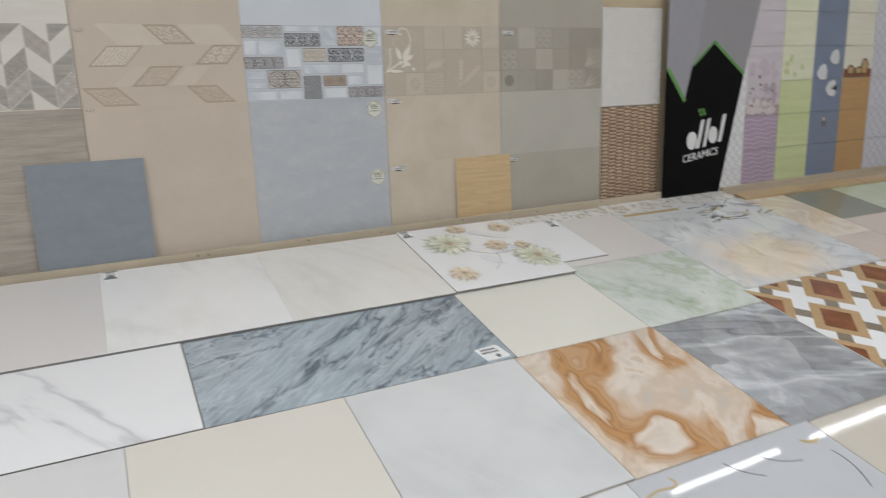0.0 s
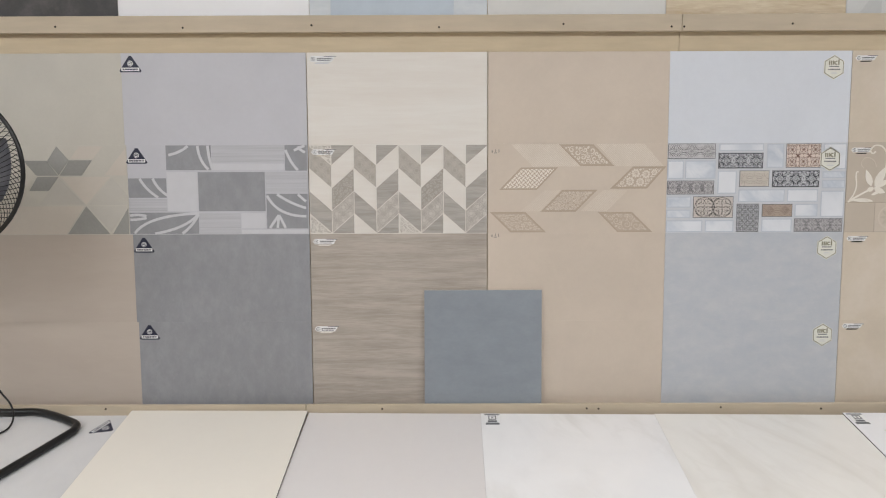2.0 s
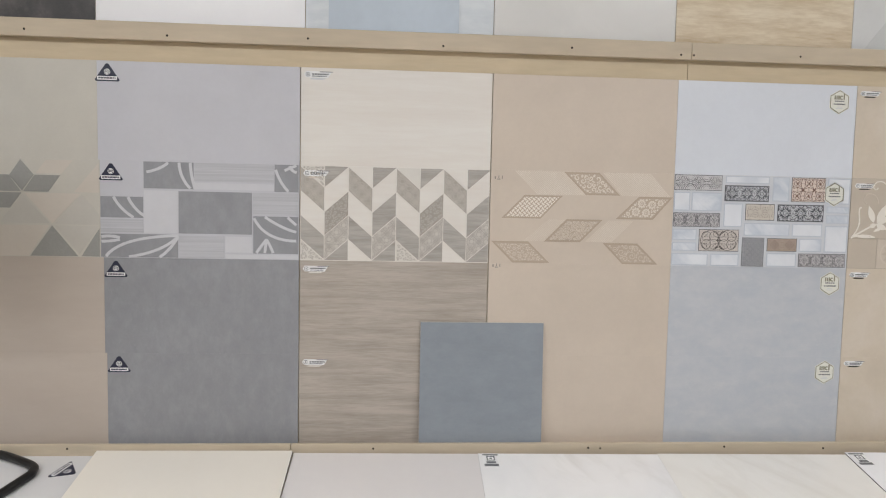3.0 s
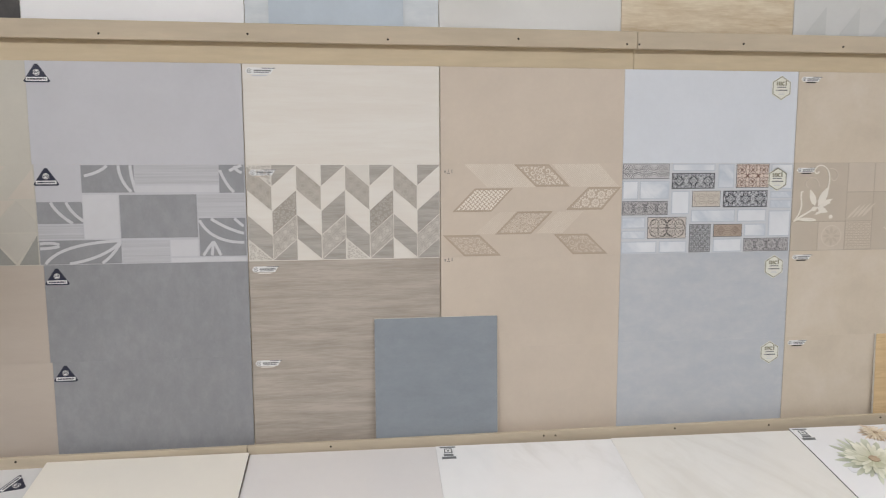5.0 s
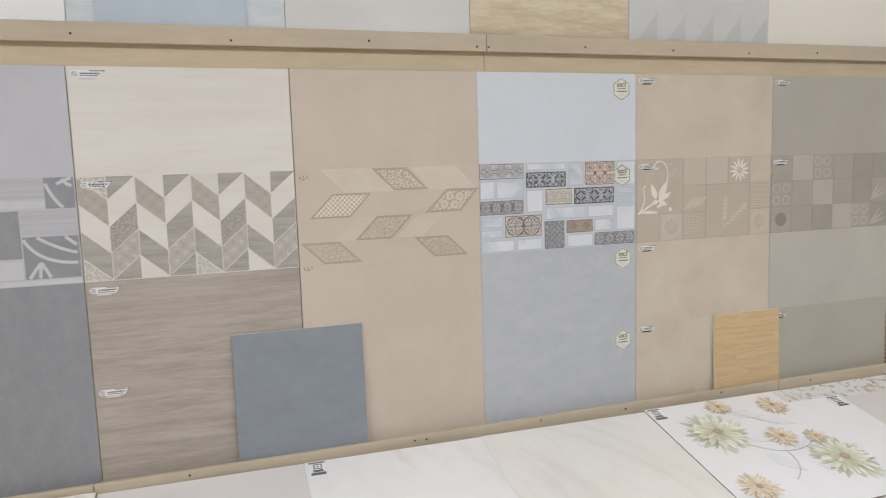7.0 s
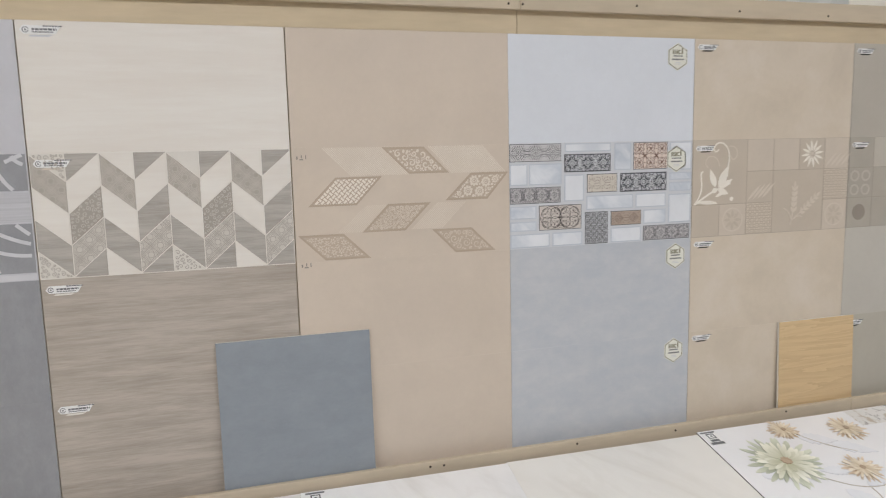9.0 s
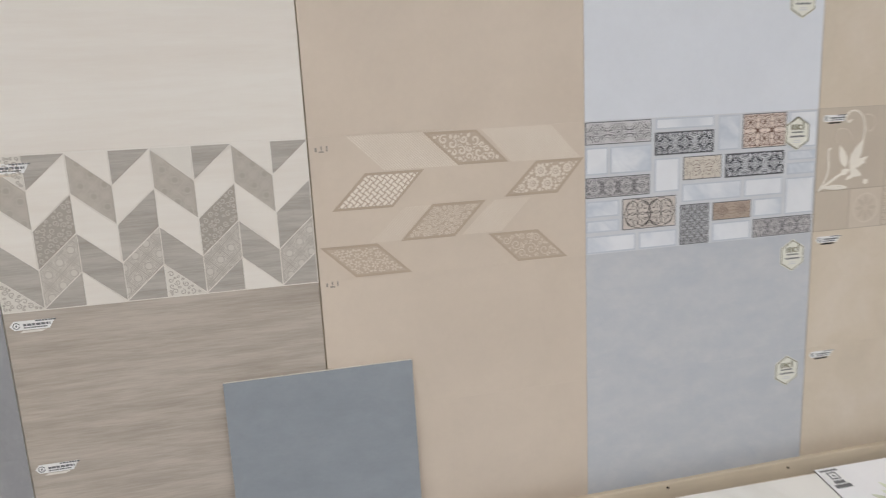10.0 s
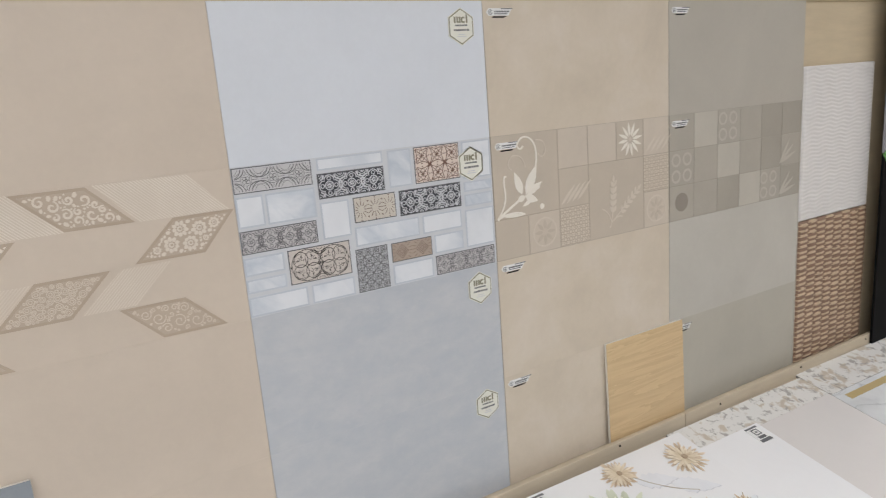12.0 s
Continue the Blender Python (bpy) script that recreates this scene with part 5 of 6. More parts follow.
# relief tiles
def relief(label, x, z, w, h, height, mats, nx, nz):
    ob = thing("relief_tile", label, "tile", pose(x, -0.003, z), WALL)
    part("clay_body", box_bm(0.001, 0.004, 0.001, w - 0.001, 0.012, h - 0.001), M["edge"], ob)
    bm = bmesh.new()
    grid = [[bm.verts.new((w * i / nx, -height(w * i / nx, h * j / nz)[0] if 0 < i < nx and 0 < j < nz else 0.004, h * j / nz)) for i in range(nx + 1)] for j in range(nz + 1)]
    for j in range(nz):
        for i in range(nx):
            f = bm.faces.new((grid[j][i], grid[j][i + 1], grid[j + 1][i + 1], grid[j + 1][i]))
            f.smooth = True
            f.material_index = height(w * (i + 0.5) / nx, h * (j + 0.5) / nz)[1]
    part("glazed_face", bm, mats, ob)
    return ob


def ripple(x, z):
    p = z / 0.0128 + 0.22 * math.sin(x / 0.013 + 1.3 * math.sin(z * 31)) + 0.25 * math.sin(x / 0.05 + z * 9)
    return 0.0015 * (0.5 + 0.5 * math.sin(2 * math.pi * p)), 0


def wicker(x, z):
    band = int(x // 0.05)
    q = (x % 0.05) / 0.05
    s = math.sin(2 * math.pi * (z / 0.0185 + 0.5 * (band % 2) + 0.06 * math.sin(x * 23 + z * 11)))
    hgt = max(0.0, s + 0.25) / 1.25 * math.sin(math.pi * q) ** 0.75
    return 0.001 + 0.005 * hgt, 0 if hgt > 0.2 else 1


relief("white relief wall tile with fine wavy ripples", 2.422, 0.602, 0.408, 0.5, ripple, [M["h_white"]], 80, 200)
relief("brown and tan wicker-relief wall tile on the batten", 2.424, 0.1, 0.410, 0.5, wicker, [M["h_tan"], M["h_brown"]], 82, 122)

# loose tiles that lean on the wall tiles
t = tile("slate-blue square tile leaning against the wall tiles", 0.3985, 0.4095, M["lean"], pose(-0.2155, -0.0285, 0.0989, -2.6, 0, 0), "leaning tiles")
t = tile("honey oak-print square tile leaning against the wall tiles", 0.306, 0.304, M["oak"], pose(1.5405, -0.0200, 0.0989, -1.9, 0, 0), "leaning tiles")

# ---- upper row ----
UP = "sample tiles above the ledge"


def upper_tile(x0, x1, label, material, y=0.001, z=1.3727):
    return tile(label, x1 - x0 - 0.002, 0.5, material, pose(x0 + 0.001, y, z), UP)


upper_tile(-1.815, -1.215, "black slate-look tile on the upper ledge", M["slate"])
upper_tile(-1.215, -0.588, "plain white glazed tile on the upper ledge", M["white"])
t = upper_tile(-0.588, -0.003, "pale blue plank-print tile on the upper ledge", M["uplite"])
upper_tile(-0.517, -0.113, "sky-blue tile leaning in front of a paler one", M["upblue"], -0.0092)
upper_tile(-0.003, 0.582, "warm white tile with thin grey veins", M["upmar"])
upper_tile(0.582, 1.172, "weathered yellow wood-print tile", M["upwood"])
t = upper_tile(1.172, 1.772, "cool grey tile with faint wedge prints", M["upgrey"])
for k in range(5):
    inlay("wedge_print", t, [[(0.02 + 0.12 * k, 0.02), (0.115 + 0.12 * k, 0.02), (0.115 + 0.12 * k, 0.14)]], M["upgrey2"], 0.0007)
upper_tile(1.772, 2.372, "plain cream tile on the upper ledge", M["cream"])

# ---- the deck tiles ----
DECK = "floor tiles laid on the deck"


def deck_tile(label, x0, x1, v0, v1, material, lift=0.0, turn=0.0, thick=0.009):
    return tile(label, x1 - x0 - 0.0004, v1 - v0 - 0.0004, material, deck(x0 + 0.0002, v1, lift, 0.9 + turn), DECK, "edge_dark" if v0 < 0.61 else "edge", thick)


t = deck_tile("light grey marble floor tile under the fan's foot", -1.9, -1.2, 0.012, 0.604, M["deck_grey"], 0.0)
triangle_sticker(t, 0.612, 0.515, 0.085, 112)
deck_tile("plain cream floor tile lying slightly proud", -1.21, -0.612, 0.006, 0.6, M["cream"], 0.0185, -0.5)
deck_tile("plain rosy white floor tile", -0.609, -0.026, 0.01, 0.6, M["deck_pink"], 0.0095)
t = deck_tile("cloudy white marble floor tile with a corner label", -0.026, 0.559, 0.008, 0.6, M["deck_white"], 0.0095)
corner_label(t, 0.012, 0.585)
deck_tile("ivory marble floor tile", 0.559, 1.192, 0.004, 0.6, M["deck_beige"], 0.0095)
bloom = deck_tile("white floor tile printed with green and tan daisies", 1.193, 1.757, -0.004, 0.6, M["white"], 0.0127, 0.0, 0.006)
corner_label(bloom, 0.006, 0.596)
t = deck_tile("white floor tile with a corner label, half covered", 1.4, 2.012, 0.072, 0.495, M["white"], 0.0064, 0.0, 0.006)
corner_label(t, 0.545, 0.415, 0, 0.05)
deck_tile("rosy white floor tile beside the daisy tile", 1.74, 2.37, 0.08, 0.545, M["deck_pink"], 0.0)
deck_tile("speckled grey marble floor tile strip by the wall", 1.73, 2.37, -0.022, 0.08, M["speckle"], 0.0)
deck_tile("beige wood-look floor tile", -1.42, -0.815, 0.602, 1.056, M["upwood"], 0.0)
deck_tile("long white Carrara-look floor tile with grey veins", -0.812, 0.186, 0.602, 1.056, M["carrara"], 0.0022)
t = deck_tile("long blue-grey veined marble floor tile with a label", 0.19, 1.178, 0.602, 1.057, M["blue_marble"], 0.0)
lab = part("sticker", slab([[(0.885, 0.01), (0.97, 0.012), (0.974, 0.02), (0.962, 0.085), (0.955, 0.09), (0.872, 0.082)]], -0.0013, 0.0003), M["paper"], t, "white paper label")
for poly in (rect(0.89, 0.066, 0.945, 0.074), rect(0.886, 0.05, 0.95, 0.057), [(0.925, 0.028), (0.935, 0.016), (0.947, 0.028), (0.935, 0.04)]):
    part("sticker_print", slab([poly], -0.0019, -0.001), M["grey_ink"], lab)
deck_tile("plain ivory polished floor tile", 1.18, 1.75, 0.5, 1.06, M["cream2"], 0.0)
deck_tile("pale green onyx floor tile", 1.752, 2.37, 0.547, 1.066, M["green"], 0.0)
deck_tile("light grey marble floor tile", -0.64, -0.011, 1.06, 1.66, M["deck_grey"], 0.0)
deck_tile("butter-cream polished floor tile", -0.01, 0.578, 1.06, 1.66, M["beige3"], 0.0)
deck_tile("milky white marble floor tile", 0.58, 1.164, 1.06, 1.66, M["white3"], 0.0)
deck_tile("polished orange onyx floor tile", 1.166, 1.756, 1.062, 1.664, M["orange"], 0.0)
deck_tile("polished silver-grey marble floor tile", 1.758, 2.34, 1.07, 1.67, M["grey_marble"], 0.0)
deck_tile("milky white marble floor tile in the front row", 0.5, 1.128, 1.666, 2.266, M["white3"], 0.0)
gold = deck_tile("glossy white floor tile with gold veins", 1.13, 1.82, 1.667, 2.27, M["gold"], 0.0)
deck_tile("glossy beige floor tile", 1.822, 2.44, 1.674, 2.27, M["gloss_beige"], 0.0)
splash = deck_tile("grey and peach marble floor tile with black ink splashes", 2.372, 3.29, 0.09, 0.96, M["splash"], 0.0)
deck_tile("speckled grey marble strip by the sign", 2.372, 3.29, -0.04, 0.089, M["speckle"], 0.0)
lattice = deck_tile("white floor tile with a brown lozenge lattice", 2.345, 3.29, 0.962, 1.69, M["white"], 0.0)
deck_tile("rosy beige marble floor tile", 3.292, 3.61, 0.09, 0.69, M["peach"], 0.0)
deck_tile("olive-grey polished floor tile", 3.612, 4.04, 0.13, 0.52, M["olive"], 0.0)
deck_tile("mint-green marble floor tile", 4.042, 4.64, 0.09, 0.69, M["mint"], 0.0)
deck_tile("rosy beige marble floor tile further along", 3.612, 4.04, 0.522, 1.2, M["pinkish"], 0.0)
deck_tile("pale marble floor tile in the corner", 3.292, 3.61, 0.692, 1.3, M["pinkish"], 0.0)

# veins of the gold tile
for lines, width, m in (([((6, 66), (48, 44), (92, 56)), ((92, 56), (136, 62), (118, 26)), ((590, 54), (612, 92), (652, 66)), ((596, 60), (624, 76), (648, 68))], 0.007, "ochre"), ([((420, 60), (452, 104), (524, 116)), ((300, 40), (318, 92), (372, 120)), ((640, 120), (660, 180), (610, 260)), ((180, 200), (260, 230), (300, 330))], 0.004, "e_rule")):
    strokes(gold, "vein", lines, width, M[m], 0.0005, 0.602)
# print on the ink splash tile
rnd = random.Random(4)
for k in range(44):
    x, z = rnd.uniform(0.45, 0.86), rnd.uniform(0.62, 0.84)
    inlay("ink_splash", splash, [lens(x, z, rnd.uniform(0.03, 0.15), rnd.uniform(0.002, 0.007), rnd.uniform(-25, 35))], M["ink"], 0.0008)
for k in range(5):
    inlay("ochre_splash", splash, [lens(rnd.uniform(0.5, 0.75), rnd.uniform(0.62, 0.8), 0.12, 0.012, rnd.uniform(-20, 30))], M["ochre"], 0.0006)

inlay("ochre_band", splash, [rect(0.04, 0.825, 0.42, 0.85)], M["ochre"], 0.0007)

# lozenge lattice: brown squares in tan frames, set on the corner and joined by greige bands
LW, LH = 0.943, 0.727


def on_corner(a0, b0, a1, b1):
    """A box of the turned lattice, cut to the tile."""
    c = math.sqrt(0.5)
    poly = [(LW / 2 + c * (a - b), LH / 2 + c * (a + b)) for a, b in ((a0, b0), (a1, b0), (a1, b1), (a0, b1))]
    poly = clip(poly, 0.001, LH - 0.001)
    poly = [(x, z) for z, x in clip([(z, x) for x, z in poly], 0.001, LW - 0.001)] if len(poly) > 2 else []
    return poly


for i in range(-4, 5):
    for j in range(-4, 5):
        a, b = 0.285 * i + 0.1, 0.25 * j
        for name, box, m, proud in (("band", (a + 0.11, b - 0.026, a + 0.2, b + 0.026), "lat_grey", 0.0005), ("band", (a - 0.03, b + 0.09, a + 0.03, b + 0.18), "lat_grey", 0.0006), ("lozenge", (a - 0.112, b - 0.094, a + 0.112, b + 0.094), "lat_tan", 0.0009), ("lozenge_field", (a - 0.076, b - 0.056, a + 0.076, b + 0.056), "lat_brown", 0.0014)):
            poly = on_corner(*box)
            if len(poly) > 2:
                inlay(name, lattice, [poly], M[m], proud)


# daisies on the white tile
def blunt(length, width, turn):
    """A petal's outline from the flower's heart: narrow foot, blunt round tip."""
    c, n = math.cos(radians(turn)), math.sin(radians(turn))
    up = [(0.06, 0.2), (0.35, 0.66), (0.62, 1.0), (0.82, 0.92), (0.94, 0.55), (1.0, 0.1)]
    pts = [(length * a, width / 2 * b) for a, b in up] + [(length * a, -width / 2 * b) for a, b in up[::-1]]
    return [(a * c - b * n, a * n + b * c) for a, b in pts]


def daisy(x, z, r, petals, material, under=None, seed=1):
    rnd = random.Random(seed)
    at = Matrix.Translation((x, 0, z))
    flower = None
    layers = [(1.0, petals, 0.0014, under or material), (0.8, petals - 3, 0.0032, material), (0.52, petals - 6, 0.005, material)]
    for n, (k, count, proud, m) in enumerate(layers):
        bm = bmesh.new()
        for i in range(count):
            a = 360 * (i + 0.5 * n) / count + rnd.uniform(-6, 6)
            slab([blunt(r * k * rnd.uniform(0.74, 1.0), r * 0.13 * k ** 0.2 * rnd.uniform(0.8, 1.1), a)], -proud - 0.00018 * (i % 5), -proud + 0.0003, bm)
        if flower is None:
            flower = part("daisy_print", bm, m, bloom, "printed daisy with layered petals", at)
        else:
            part("petal_layer", bm, m, flower)
    bm = slab([arc(0, 0, r * 0.1, 0, 340, 16)], -0.0066, -0.002)
    for k in range(9):
        slab([arc(r * 0.1 * math.cos(0.7 * k), r * 0.1 * math.sin(0.7 * k), r * 0.035, 0, 330, 8)], -0.007 - 0.00005 * k, -0.003, bm)
    part("flower_heart", bm, M["heart"], flower)


def ragged(x, z, length, width, turn, seed):
    """A lobed leaf's outline."""
    rnd = random.Random(seed)
    c, n = math.cos(radians(turn)), math.sin(radians(turn))
    side = []
    for i in range(1, 12):
        q = i / 12
        side.append((length * q, width / 2 * math.sin(math.pi * q ** 0.75) * (1.0 if i % 2 else 0.78) * rnd.uniform(0.92, 1.08)))
    pts = [(0, 0.001)] + side + [(length, 0)] + [(a, -b) for a, b in side[::-1]] + [(0, -0.001)]
    return [(x + a * c - b * n, z + a * n + b * c) for a, b in pts]


strokes(bloom, "twig", [((210, 250), (300, 370), (420, 330)), ((420, 330), (470, 310), (520, 250)), ((330, 340), (330, 420), (250, 470)), ((300, 60), (340, 140), (430, 190))], 0.003, M["twig"], 0.0008, 0.6)
for n, (x, y, length, width, turn) in enumerate(((60, 240, 110, 55, 40), (300, 90, 120, 60, -20), (250, 330, 130, 60, -60), (380, 140, 130, 60, -30), (330, 260, 90, 45, 170), (470, 300, 80, 40, 20), (380, 420, 90, 45, -40), (330, 330, 140, 50, 20))):
    leaf = ragged(x / 1000, 0.6 - y / 1000, length / 1000, width / 1000, turn, n)
    back = inlay("grey_leaf", bloom, [[(a + 0.0016, b - 0.0022) for a, b in leaf]], M["leaf_dark"], 0.0004)
    part("leaf_face", slab([leaf], -0.0009 - 0.00004 * n, -0.0002), M["leaf_print"], back)
for n, (x, v, r, kind) in enumerate(((0.172, 0.2, 0.13, 1), (0.495, 0.425, 0.126, 1), (0.375, 0.275, 0.068, 0), (0.28, 0.06, 0.06, 0), (0.49, 0.095, 0.07, 0), (0.1, 0.485, 0.078, 0), (0.492, 0.305, 0.05, 0))):
    daisy(x, 0.612 - v, r, 33 if kind else 25, M["petal_green"] if kind else M["petal_tan"], M["petal_green2"] if kind else M["petal_tan2"], n + 3)

# ---- black and grey sign board ----
sign = thing("sign_board", "black and grey angular sign board with green edging", "sign", pose(0.028, 0, 0))
SF, SB = -0.055, -0.0465
part("black_panel", slab([[(2.797, 0.02), (3.222, 0.02), (3.392, 0.745), (3.142, 0.926), (2.983, 0.798), (2.932, 0.612), (2.797, 0.788)]], SF, SB), M["black_panel"], sign)
part("light_facet", slab([[(2.797, 0.7902), (2.9325, 0.615), (2.981, 0.8), (3.02, 0.91), (3.11, 1.36), (2.797, 1.36)]], SF, SB), M["grey_panel2"], sign, "light grey facet")
part("dark_facet", slab([[(2.983, 0.8), (3.142, 0.9285), (3.393, 0.747), (3.55, 1.36), (3.112, 1.36), (3.022, 0.91)]], SF, SB), M["grey_panel"], sign, "mid-grey facet")
part("green_edge", ribbon([(2.798, 0.79), (2.932, 0.614)], 0.022, SF - 0.003, SF + 0.002), M["green_line"], sign, "green edging")
part("green_edge", ribbon([(2.99, 0.804), (3.142, 0.928)], 0.010, SF - 0.003, SF + 0.002), M["green_line"], sign, "green edging")
part("green_edge", ribbon([(3.14, 0.929), (3.392, 0.747)], 0.018, SF - 0.003, SF + 0.002), M["green_line"], sign, "green edging")
# the mark: slanting bars and oval discs
F1, F2 = SF - 0.004, SF + 0.001
part("mark_disc", slab([arc(3.0, 0.392, 0.038, 0, 345, 24, 0.05)], F1, F2), M["sign_white"], sign, "white oval disc")
part("mark_bar", slab([[(3.035, 0.345), (3.057, 0.348), (3.092, 0.507), (3.068, 0.502)]], F1 - 0.001, F2), M["sign_white"], sign, "white slanting bar")
part("mark_bar", slab([[(3.088, 0.352), (3.11, 0.355), (3.14, 0.512), (3.118, 0.508)]], F1 - 0.001, F2), M["sign_white"], sign, "white slanting bar")
part("mark_disc", slab([arc(3.165, 0.415, 0.034, 0, 345, 24, 0.048)], F1, F2), M["sign_white"], sign, "white oval disc")
part("mark_bar", slab([[(3.207, 0.372), (3.232, 0.376), (3.262, 0.53), (3.238, 0.525)]], F1 - 0.001, F2), M["sign_white"], sign, "white slanting bar")
for x, z in ((3.042, 0.548), (3.07, 0.55), (3.055, 0.527), (3.082, 0.53)):
    part("mark_square", slab([rect(x, z, x + 0.016, z + 0.018)], F1, F2), M["green_line"], sign, "small green square")
text = bpy.data.curves.new("sign_text", "FONT")
text.body, text.size, text.extrude, text.shear = "CERAMICS", 0.06, 0.001, 0.2
holder = new("sign_text", text)
mesh = bpy.data.meshes.new_from_object(holder)
bpy.data.objects.remove(holder)
word = new("sign_word", mesh)
mesh.materials.clear()
mesh.materials.append(M["sign_white"])
word.parent = sign
word.matrix_local = pose(2.932, SF - 0.003, 0.27, 90, -7, 0)
tagged(word, "white capital lettering")

# ---- small tiles on the wall beyond the sign ----
SMALL = "small tiles on the wall beyond the sign"
CX, CW, RZ, RH, SY = 3.464, 0.2935, 0.504, 0.2, -0.045


def small_tile(c, r, label, material, dz=0.0):
    return tile(label, CW - 0.002, RH - 0.002, material, pose(CX + CW * c + 0.001, SY, RZ + RH * r + dz), SMALL)


def blossoms(ob, count, material, seed, x0, x1, z0, z1, r0=0.012, r1=0.026, heart=None):
    rnd = random.Random(seed)
    for n in range(count):
        x, z, r, a = rnd.uniform(x0, x1), rnd.uniform(z0, z1), rnd.uniform(r0, r1), rnd.uniform(0, 70)
        bm = bmesh.new()
        for k in range(6):
            slab([[(x + p, z + q) for p, q in blunt(r * (0.88 + 0.12 * (k % 2)), r * 0.85, 60 * k + a)]], -0.0006 - 0.0002 * (n % 4) - 0.00004 * k, 0.0004, bm)
        flower = part("blossom", bm, material, ob)
        if heart:
            part("blossom_heart", slab([arc(x, z, r * 0.22, 0, 330, 10)], -0.0021, 0.0), heart, flower)


for r in range(-2, 5):
    small_tile(-1, r, "white floral-print small wall tile", M["white_w"], -0.1)
    t = small_tile(0, r, "lilac small wall tile" if r < 0 else "pale lilac small wall tile", M["lilac"] if r < 0 else M["lilac_top"])
    if r < 0:
        for k in range(7):
            part("wave_relief", ribbon([(0.29 * i / 16, 0.014 + 0.027 * k + 0.006 * math.sin(i * 0.8 + k)) for i in range(17)], 0.0045, -0.0016, 0.0003), M["lilac_wave"], t)
    if r == 0:
        inlay("ground_print", t, [rect(0.001, 0.001, 0.2905, 0.085)], M["blossom3"], 0.0005)
        blossoms(t, 16, M["blossom3"], 15, 0.03, 0.26, 0.06, 0.17, 0.018, 0.034)
        blossoms(t, 46, M["blossom"], 5, 0.02, 0.27, 0.018, 0.085, 0.016, 0.024)
        blossoms(t, 9, M["lilac_top"], 16, 0.06, 0.25, 0.1, 0.17, 0.02, 0.028)
        blossoms(t, 10, M["blossom2"], 6, 0.03, 0.265, 0.03, 0.19, 0.005, 0.011)
        blossoms(t, 7, M["heart"], 26, 0.03, 0.265, 0.02, 0.07, 0.005, 0.009)
    if r == 1:
        blossoms(t, 12, M["lilac_print"], 17, 0.03, 0.26, 0.02, 0.11, 0.018, 0.032)
        blossoms(t, 4, M["blossom2"], 7, 0.03, 0.26, 0.014, 0.09, 0.008, 0.014)
    t = small_tile(1, r, "lime-green small wall tile" if r < 1 else "pale lime small wall tile", M["lime"] if r < 1 else M["lime_top"])
    if r == 1:
        blossoms(t, 7, M["lime"], 8, 0.03, 0.27, 0.02, 0.14, 0.016, 0.024, M["heart"])
    t = small_tile(2, r, "steel-blue small wall tile", M["blue_w"])
    if r in (0, 1):
        for x, z, q in ([(0.2, 0.13, 0.052), (0.09, 0.04, 0.055)] if r == 1 else [(0.19, 0.14, 0.056)]):
            blossoms(t, 2, M["petal_white"], r + 9, x, x, z, z, q * 0.85, q)
            blossoms(t, 1, M["grey_panel2"], r + 9, x, x, z, z, q * 0.34, q * 0.34)
    if r == -1:
        inlay("vase_print", t, [[(0.125, 0.1), (0.165, 0.1), (0.175, 0.135), (0.165, 0.165), (0.125, 0.165), (0.115, 0.135)]], M["fan_grey"], 0.0008)
        inlay("vase_light", t, [[(0.128, 0.14), (0.15, 0.14), (0.15, 0.16), (0.128, 0.16)]], M["blossom"], 0.0013)
    t = small_tile(3, r, "brown plank-print small wall tile" if r < 1 else "cream banded small wall tile", M["brown_w"] if r < 1 else M["cream_w"])
    if r == 1:
        inlay("shelf_print", t, [rect(0.002, 0.002, 0.289, 0.055)], M["lat_brown"], 0.0006)
        for x, h in ((0.05, 0.06), (0.13, 0.05), (0.19, 0.1)):
            inlay("pot_print", t, [[(x, 0.02), (x + 0.05, 0.02), (x + 0.07, 0.02 + h * 0.6), (x + 0.04, 0.02 + h), (x + 0.01, 0.02 + h), (x - 0.015, 0.02 + h * 0.6)]], M["pot_dark"], 0.001)
            inlay("pot_light", t, [[(x + 0.004, 0.028), (x + 0.044, 0.028), (x + 0.058, 0.02 + h * 0.58), (x + 0.036, 0.01 + h), (x + 0.012, 0.01 + h), (x - 0.004, 0.02 + h * 0.58)]], M["lat_tan"], 0.0015)
    for c in (4, 5, 6):
        small_tile(c, r, "pale lilac floral small wall tile", M["pale_w"])
batten2 = thing("far_ledge", "pale board batten under the small wall tiles", "ledge", kind="structure")
part("lip", box_bm(3.285, -0.075, 0.0, 6.2, -0.034, 0.103, 0.002), M["board"], batten2)
for x0, x1, v in ((3.3, 3.83, 0.085), (3.835, 4.36, 0.09), (4.37, 4.9, 0.09)):
    t = thing("wood_strip", "yellow wood strip lying at the foot of the wall", "board", deck(x0, v + 0.045, 0.0), "wood strips")
    part("plank", box_bm(0, -0.012, 0, x1 - x0, 0.0093, 0.09, 0.002), M["slat_wood"], t)

# ---- fan ----
fan = thing("pedestal_fan", "black pedestal fan with a wire cage and bent-tube foot", "fan", pose(-1.6, -0.34, 0))
FX, FZ, FR = 0.012, 0.912, 0.235


def deck_point(u, v, lift):
    p = deck(u, v, lift, 0).translation
    return (p.x + 1.6, p.y + 0.34, p.z)


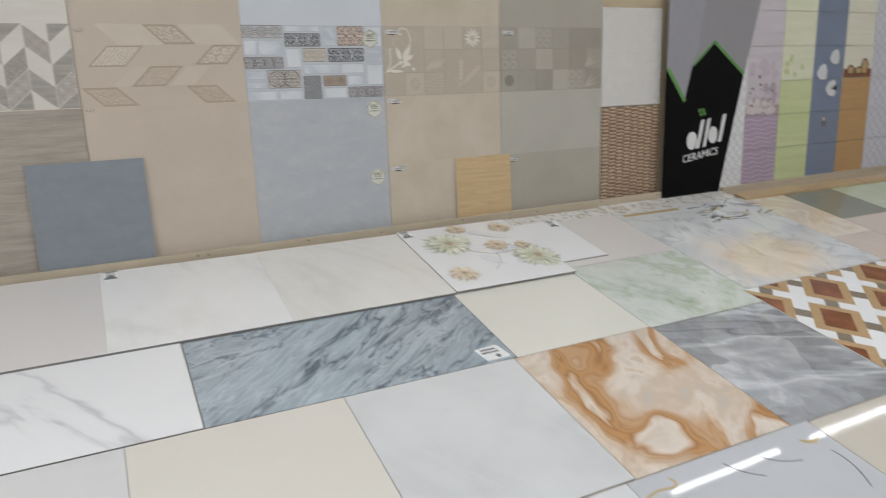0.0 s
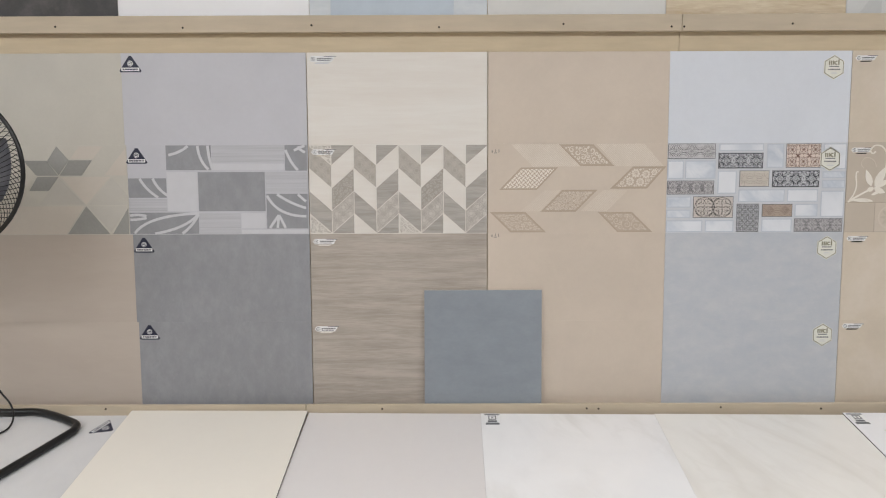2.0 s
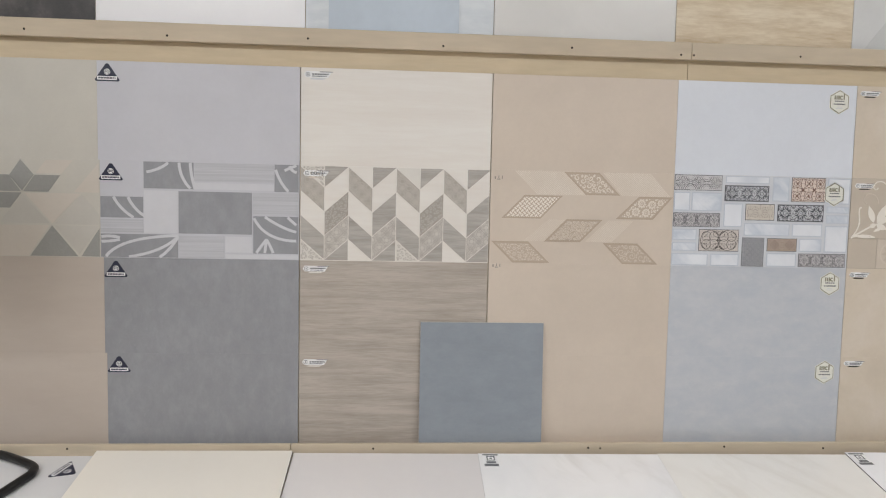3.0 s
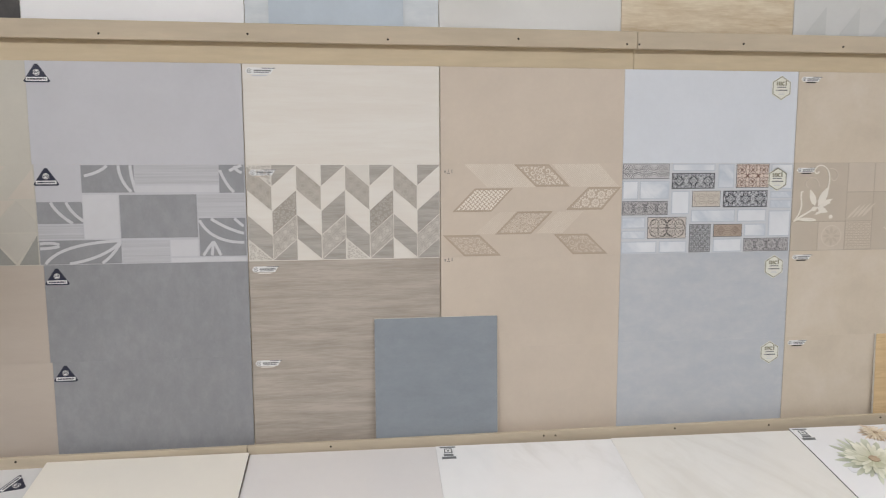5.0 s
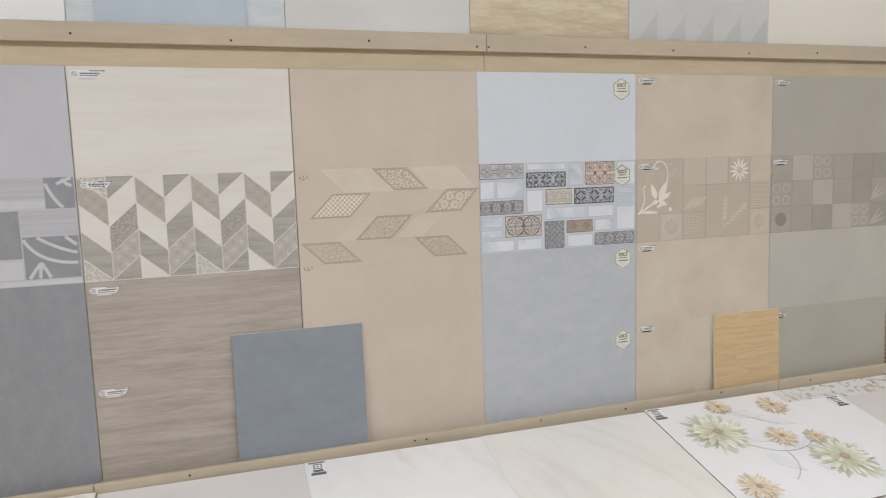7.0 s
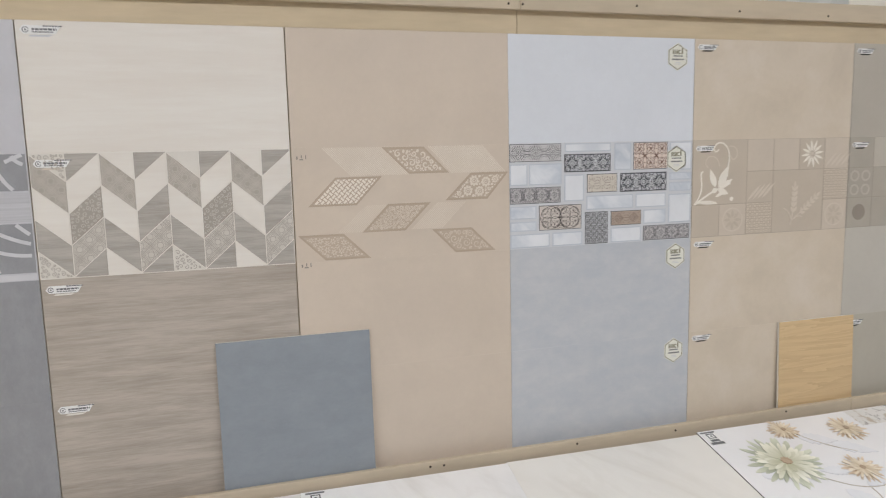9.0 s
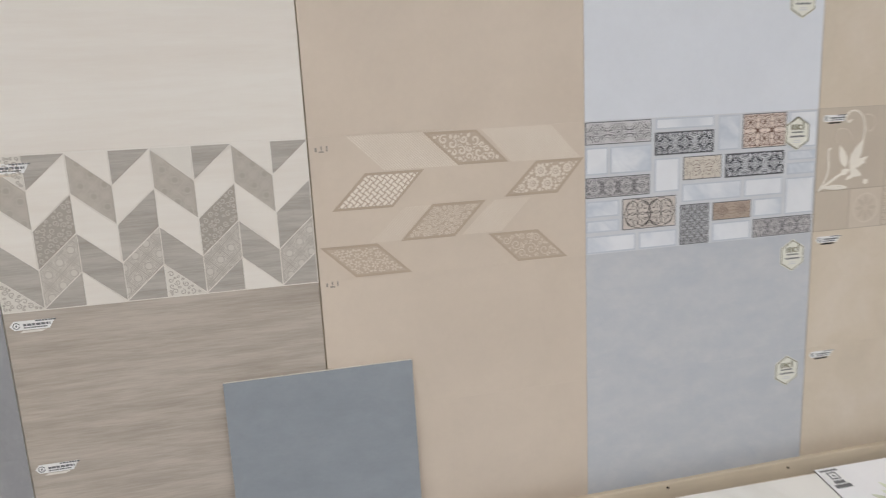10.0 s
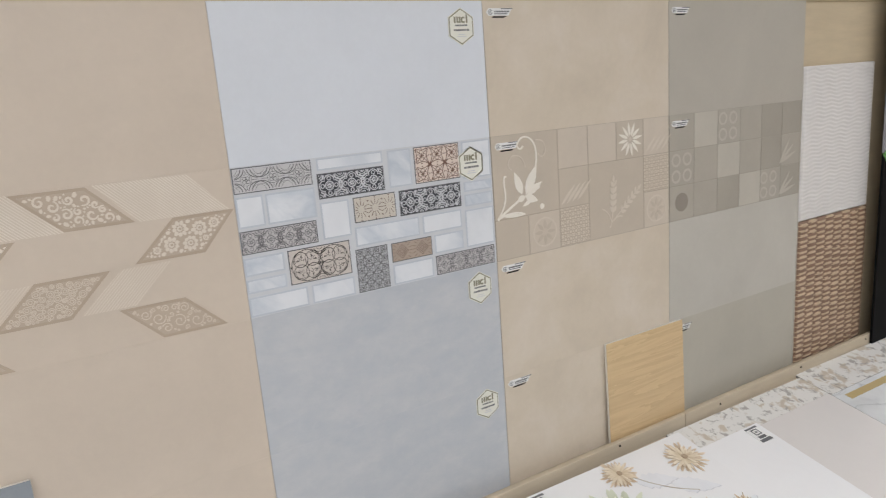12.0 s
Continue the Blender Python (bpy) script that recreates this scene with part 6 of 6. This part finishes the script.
foot = [(-1.62, 0.0), (-1.52, 0.0), (-1.38, 0.062), (-1.352, 0.1), (-1.365, 0.15), (-1.46, 0.37), (-1.55, 0.56), (-1.65, 0.585), (-1.74, 0.56), (-1.83, 0.37), (-1.915, 0.15), (-1.93, 0.1), (-1.9, 0.062), (-1.76, 0.0)]
part("foot_tube", tube_bm(smooth_path([deck_point(u, v, 0.0135) for u, v in foot], 6, True), 0.013, 12, True), M["fan_black"], fan)
part("foot_bar", tube_bm([deck_point(-1.81, 0.44, 0.0135), deck_point(-1.47, 0.44, 0.0135)], 0.011, 10), M["fan_black"], fan)
part("pole", tube_bm([deck_point(-1.62, 0.44, 0.014), (-0.02, -0.1, 0.3), (0, 0.02, 0.62), (0.01, 0.1, FZ - 0.03)], 0.014, 14), M["fan_black"], fan)
motor = tube_bm([(FX, 0.06, FZ), (FX, 0.09, FZ), (FX, 0.17, FZ), (FX, 0.2, FZ)], 0.062, 24)
part("motor", motor, M["fan_black"], fan)
cage = part("cage", tube_bm([(FX + FR * math.cos(a * math.pi / 30), 0, FZ + FR * math.sin(a * math.pi / 30)) for a in range(60)], 0.0065, 10, True), M["fan_black"], fan, "black wire cage rim")
for side, depth in ((-1, -0.055), (1, 0.06)):
    for k in range(90):
        a = 2 * math.pi * k / 90
        pts = []
        for i in range(7):
            q = i / 6
            r = FR * (0.24 + 0.755 * q)
            b = a + side * 0.5 * (1 - q)
            pts.append((FX + r * math.cos(b), depth * (1 - q ** 3), FZ + r * math.sin(b)))
        part("cage_wire", tube_bm(pts, 0.0011, 4), M["fan_black"], cage)
    part("cage_boss", tube_bm([(FX, depth - 0.004, FZ), (FX, depth + 0.006, FZ)], FR * 0.25, 28), M["fan_black"], cage)
for k in range(3):
    bm = bmesh.new()
    rows = []
    for i in range(9):
        q = i / 8
        r = FR * (0.2 + 0.66 * q)
        half = 0.32 + 0.25 * math.sin(math.pi * q * 0.8)
        rows.append([bm.verts.new((FX + r * math.cos(2.094 * k + s * half), 0.018 * s, FZ + r * math.sin(2.094 * k + s * half))) for s in (-1, -0.5, 0, 0.5, 1)])
    for a, b in zip(rows, rows[1:]):
        for j in range(4):
            bm.faces.new((a[j], a[j + 1], b[j + 1], b[j])).smooth = True
    bmesh.ops.solidify(bm, geom=bm.faces[:], thickness=0.002)
    part("blade", bm, M["fan_grey"], fan, "smoke-grey blade")
cord = [(-0.03, 0.08, 0.5), deck_point(-1.66, -0.005, 0.13), deck_point(-1.6, 0.02, 0.05), deck_point(-1.578, 0.07, 0.012), deck_point(-1.6, 0.12, 0.0045), deck_point(-1.7, 0.16, 0.0045), deck_point(-1.86, 0.2, 0.0045)]
part("cord", tube_bm(smooth_path(cord, 6), 0.0032, 8), M["fan_black"], fan, "black power cord")
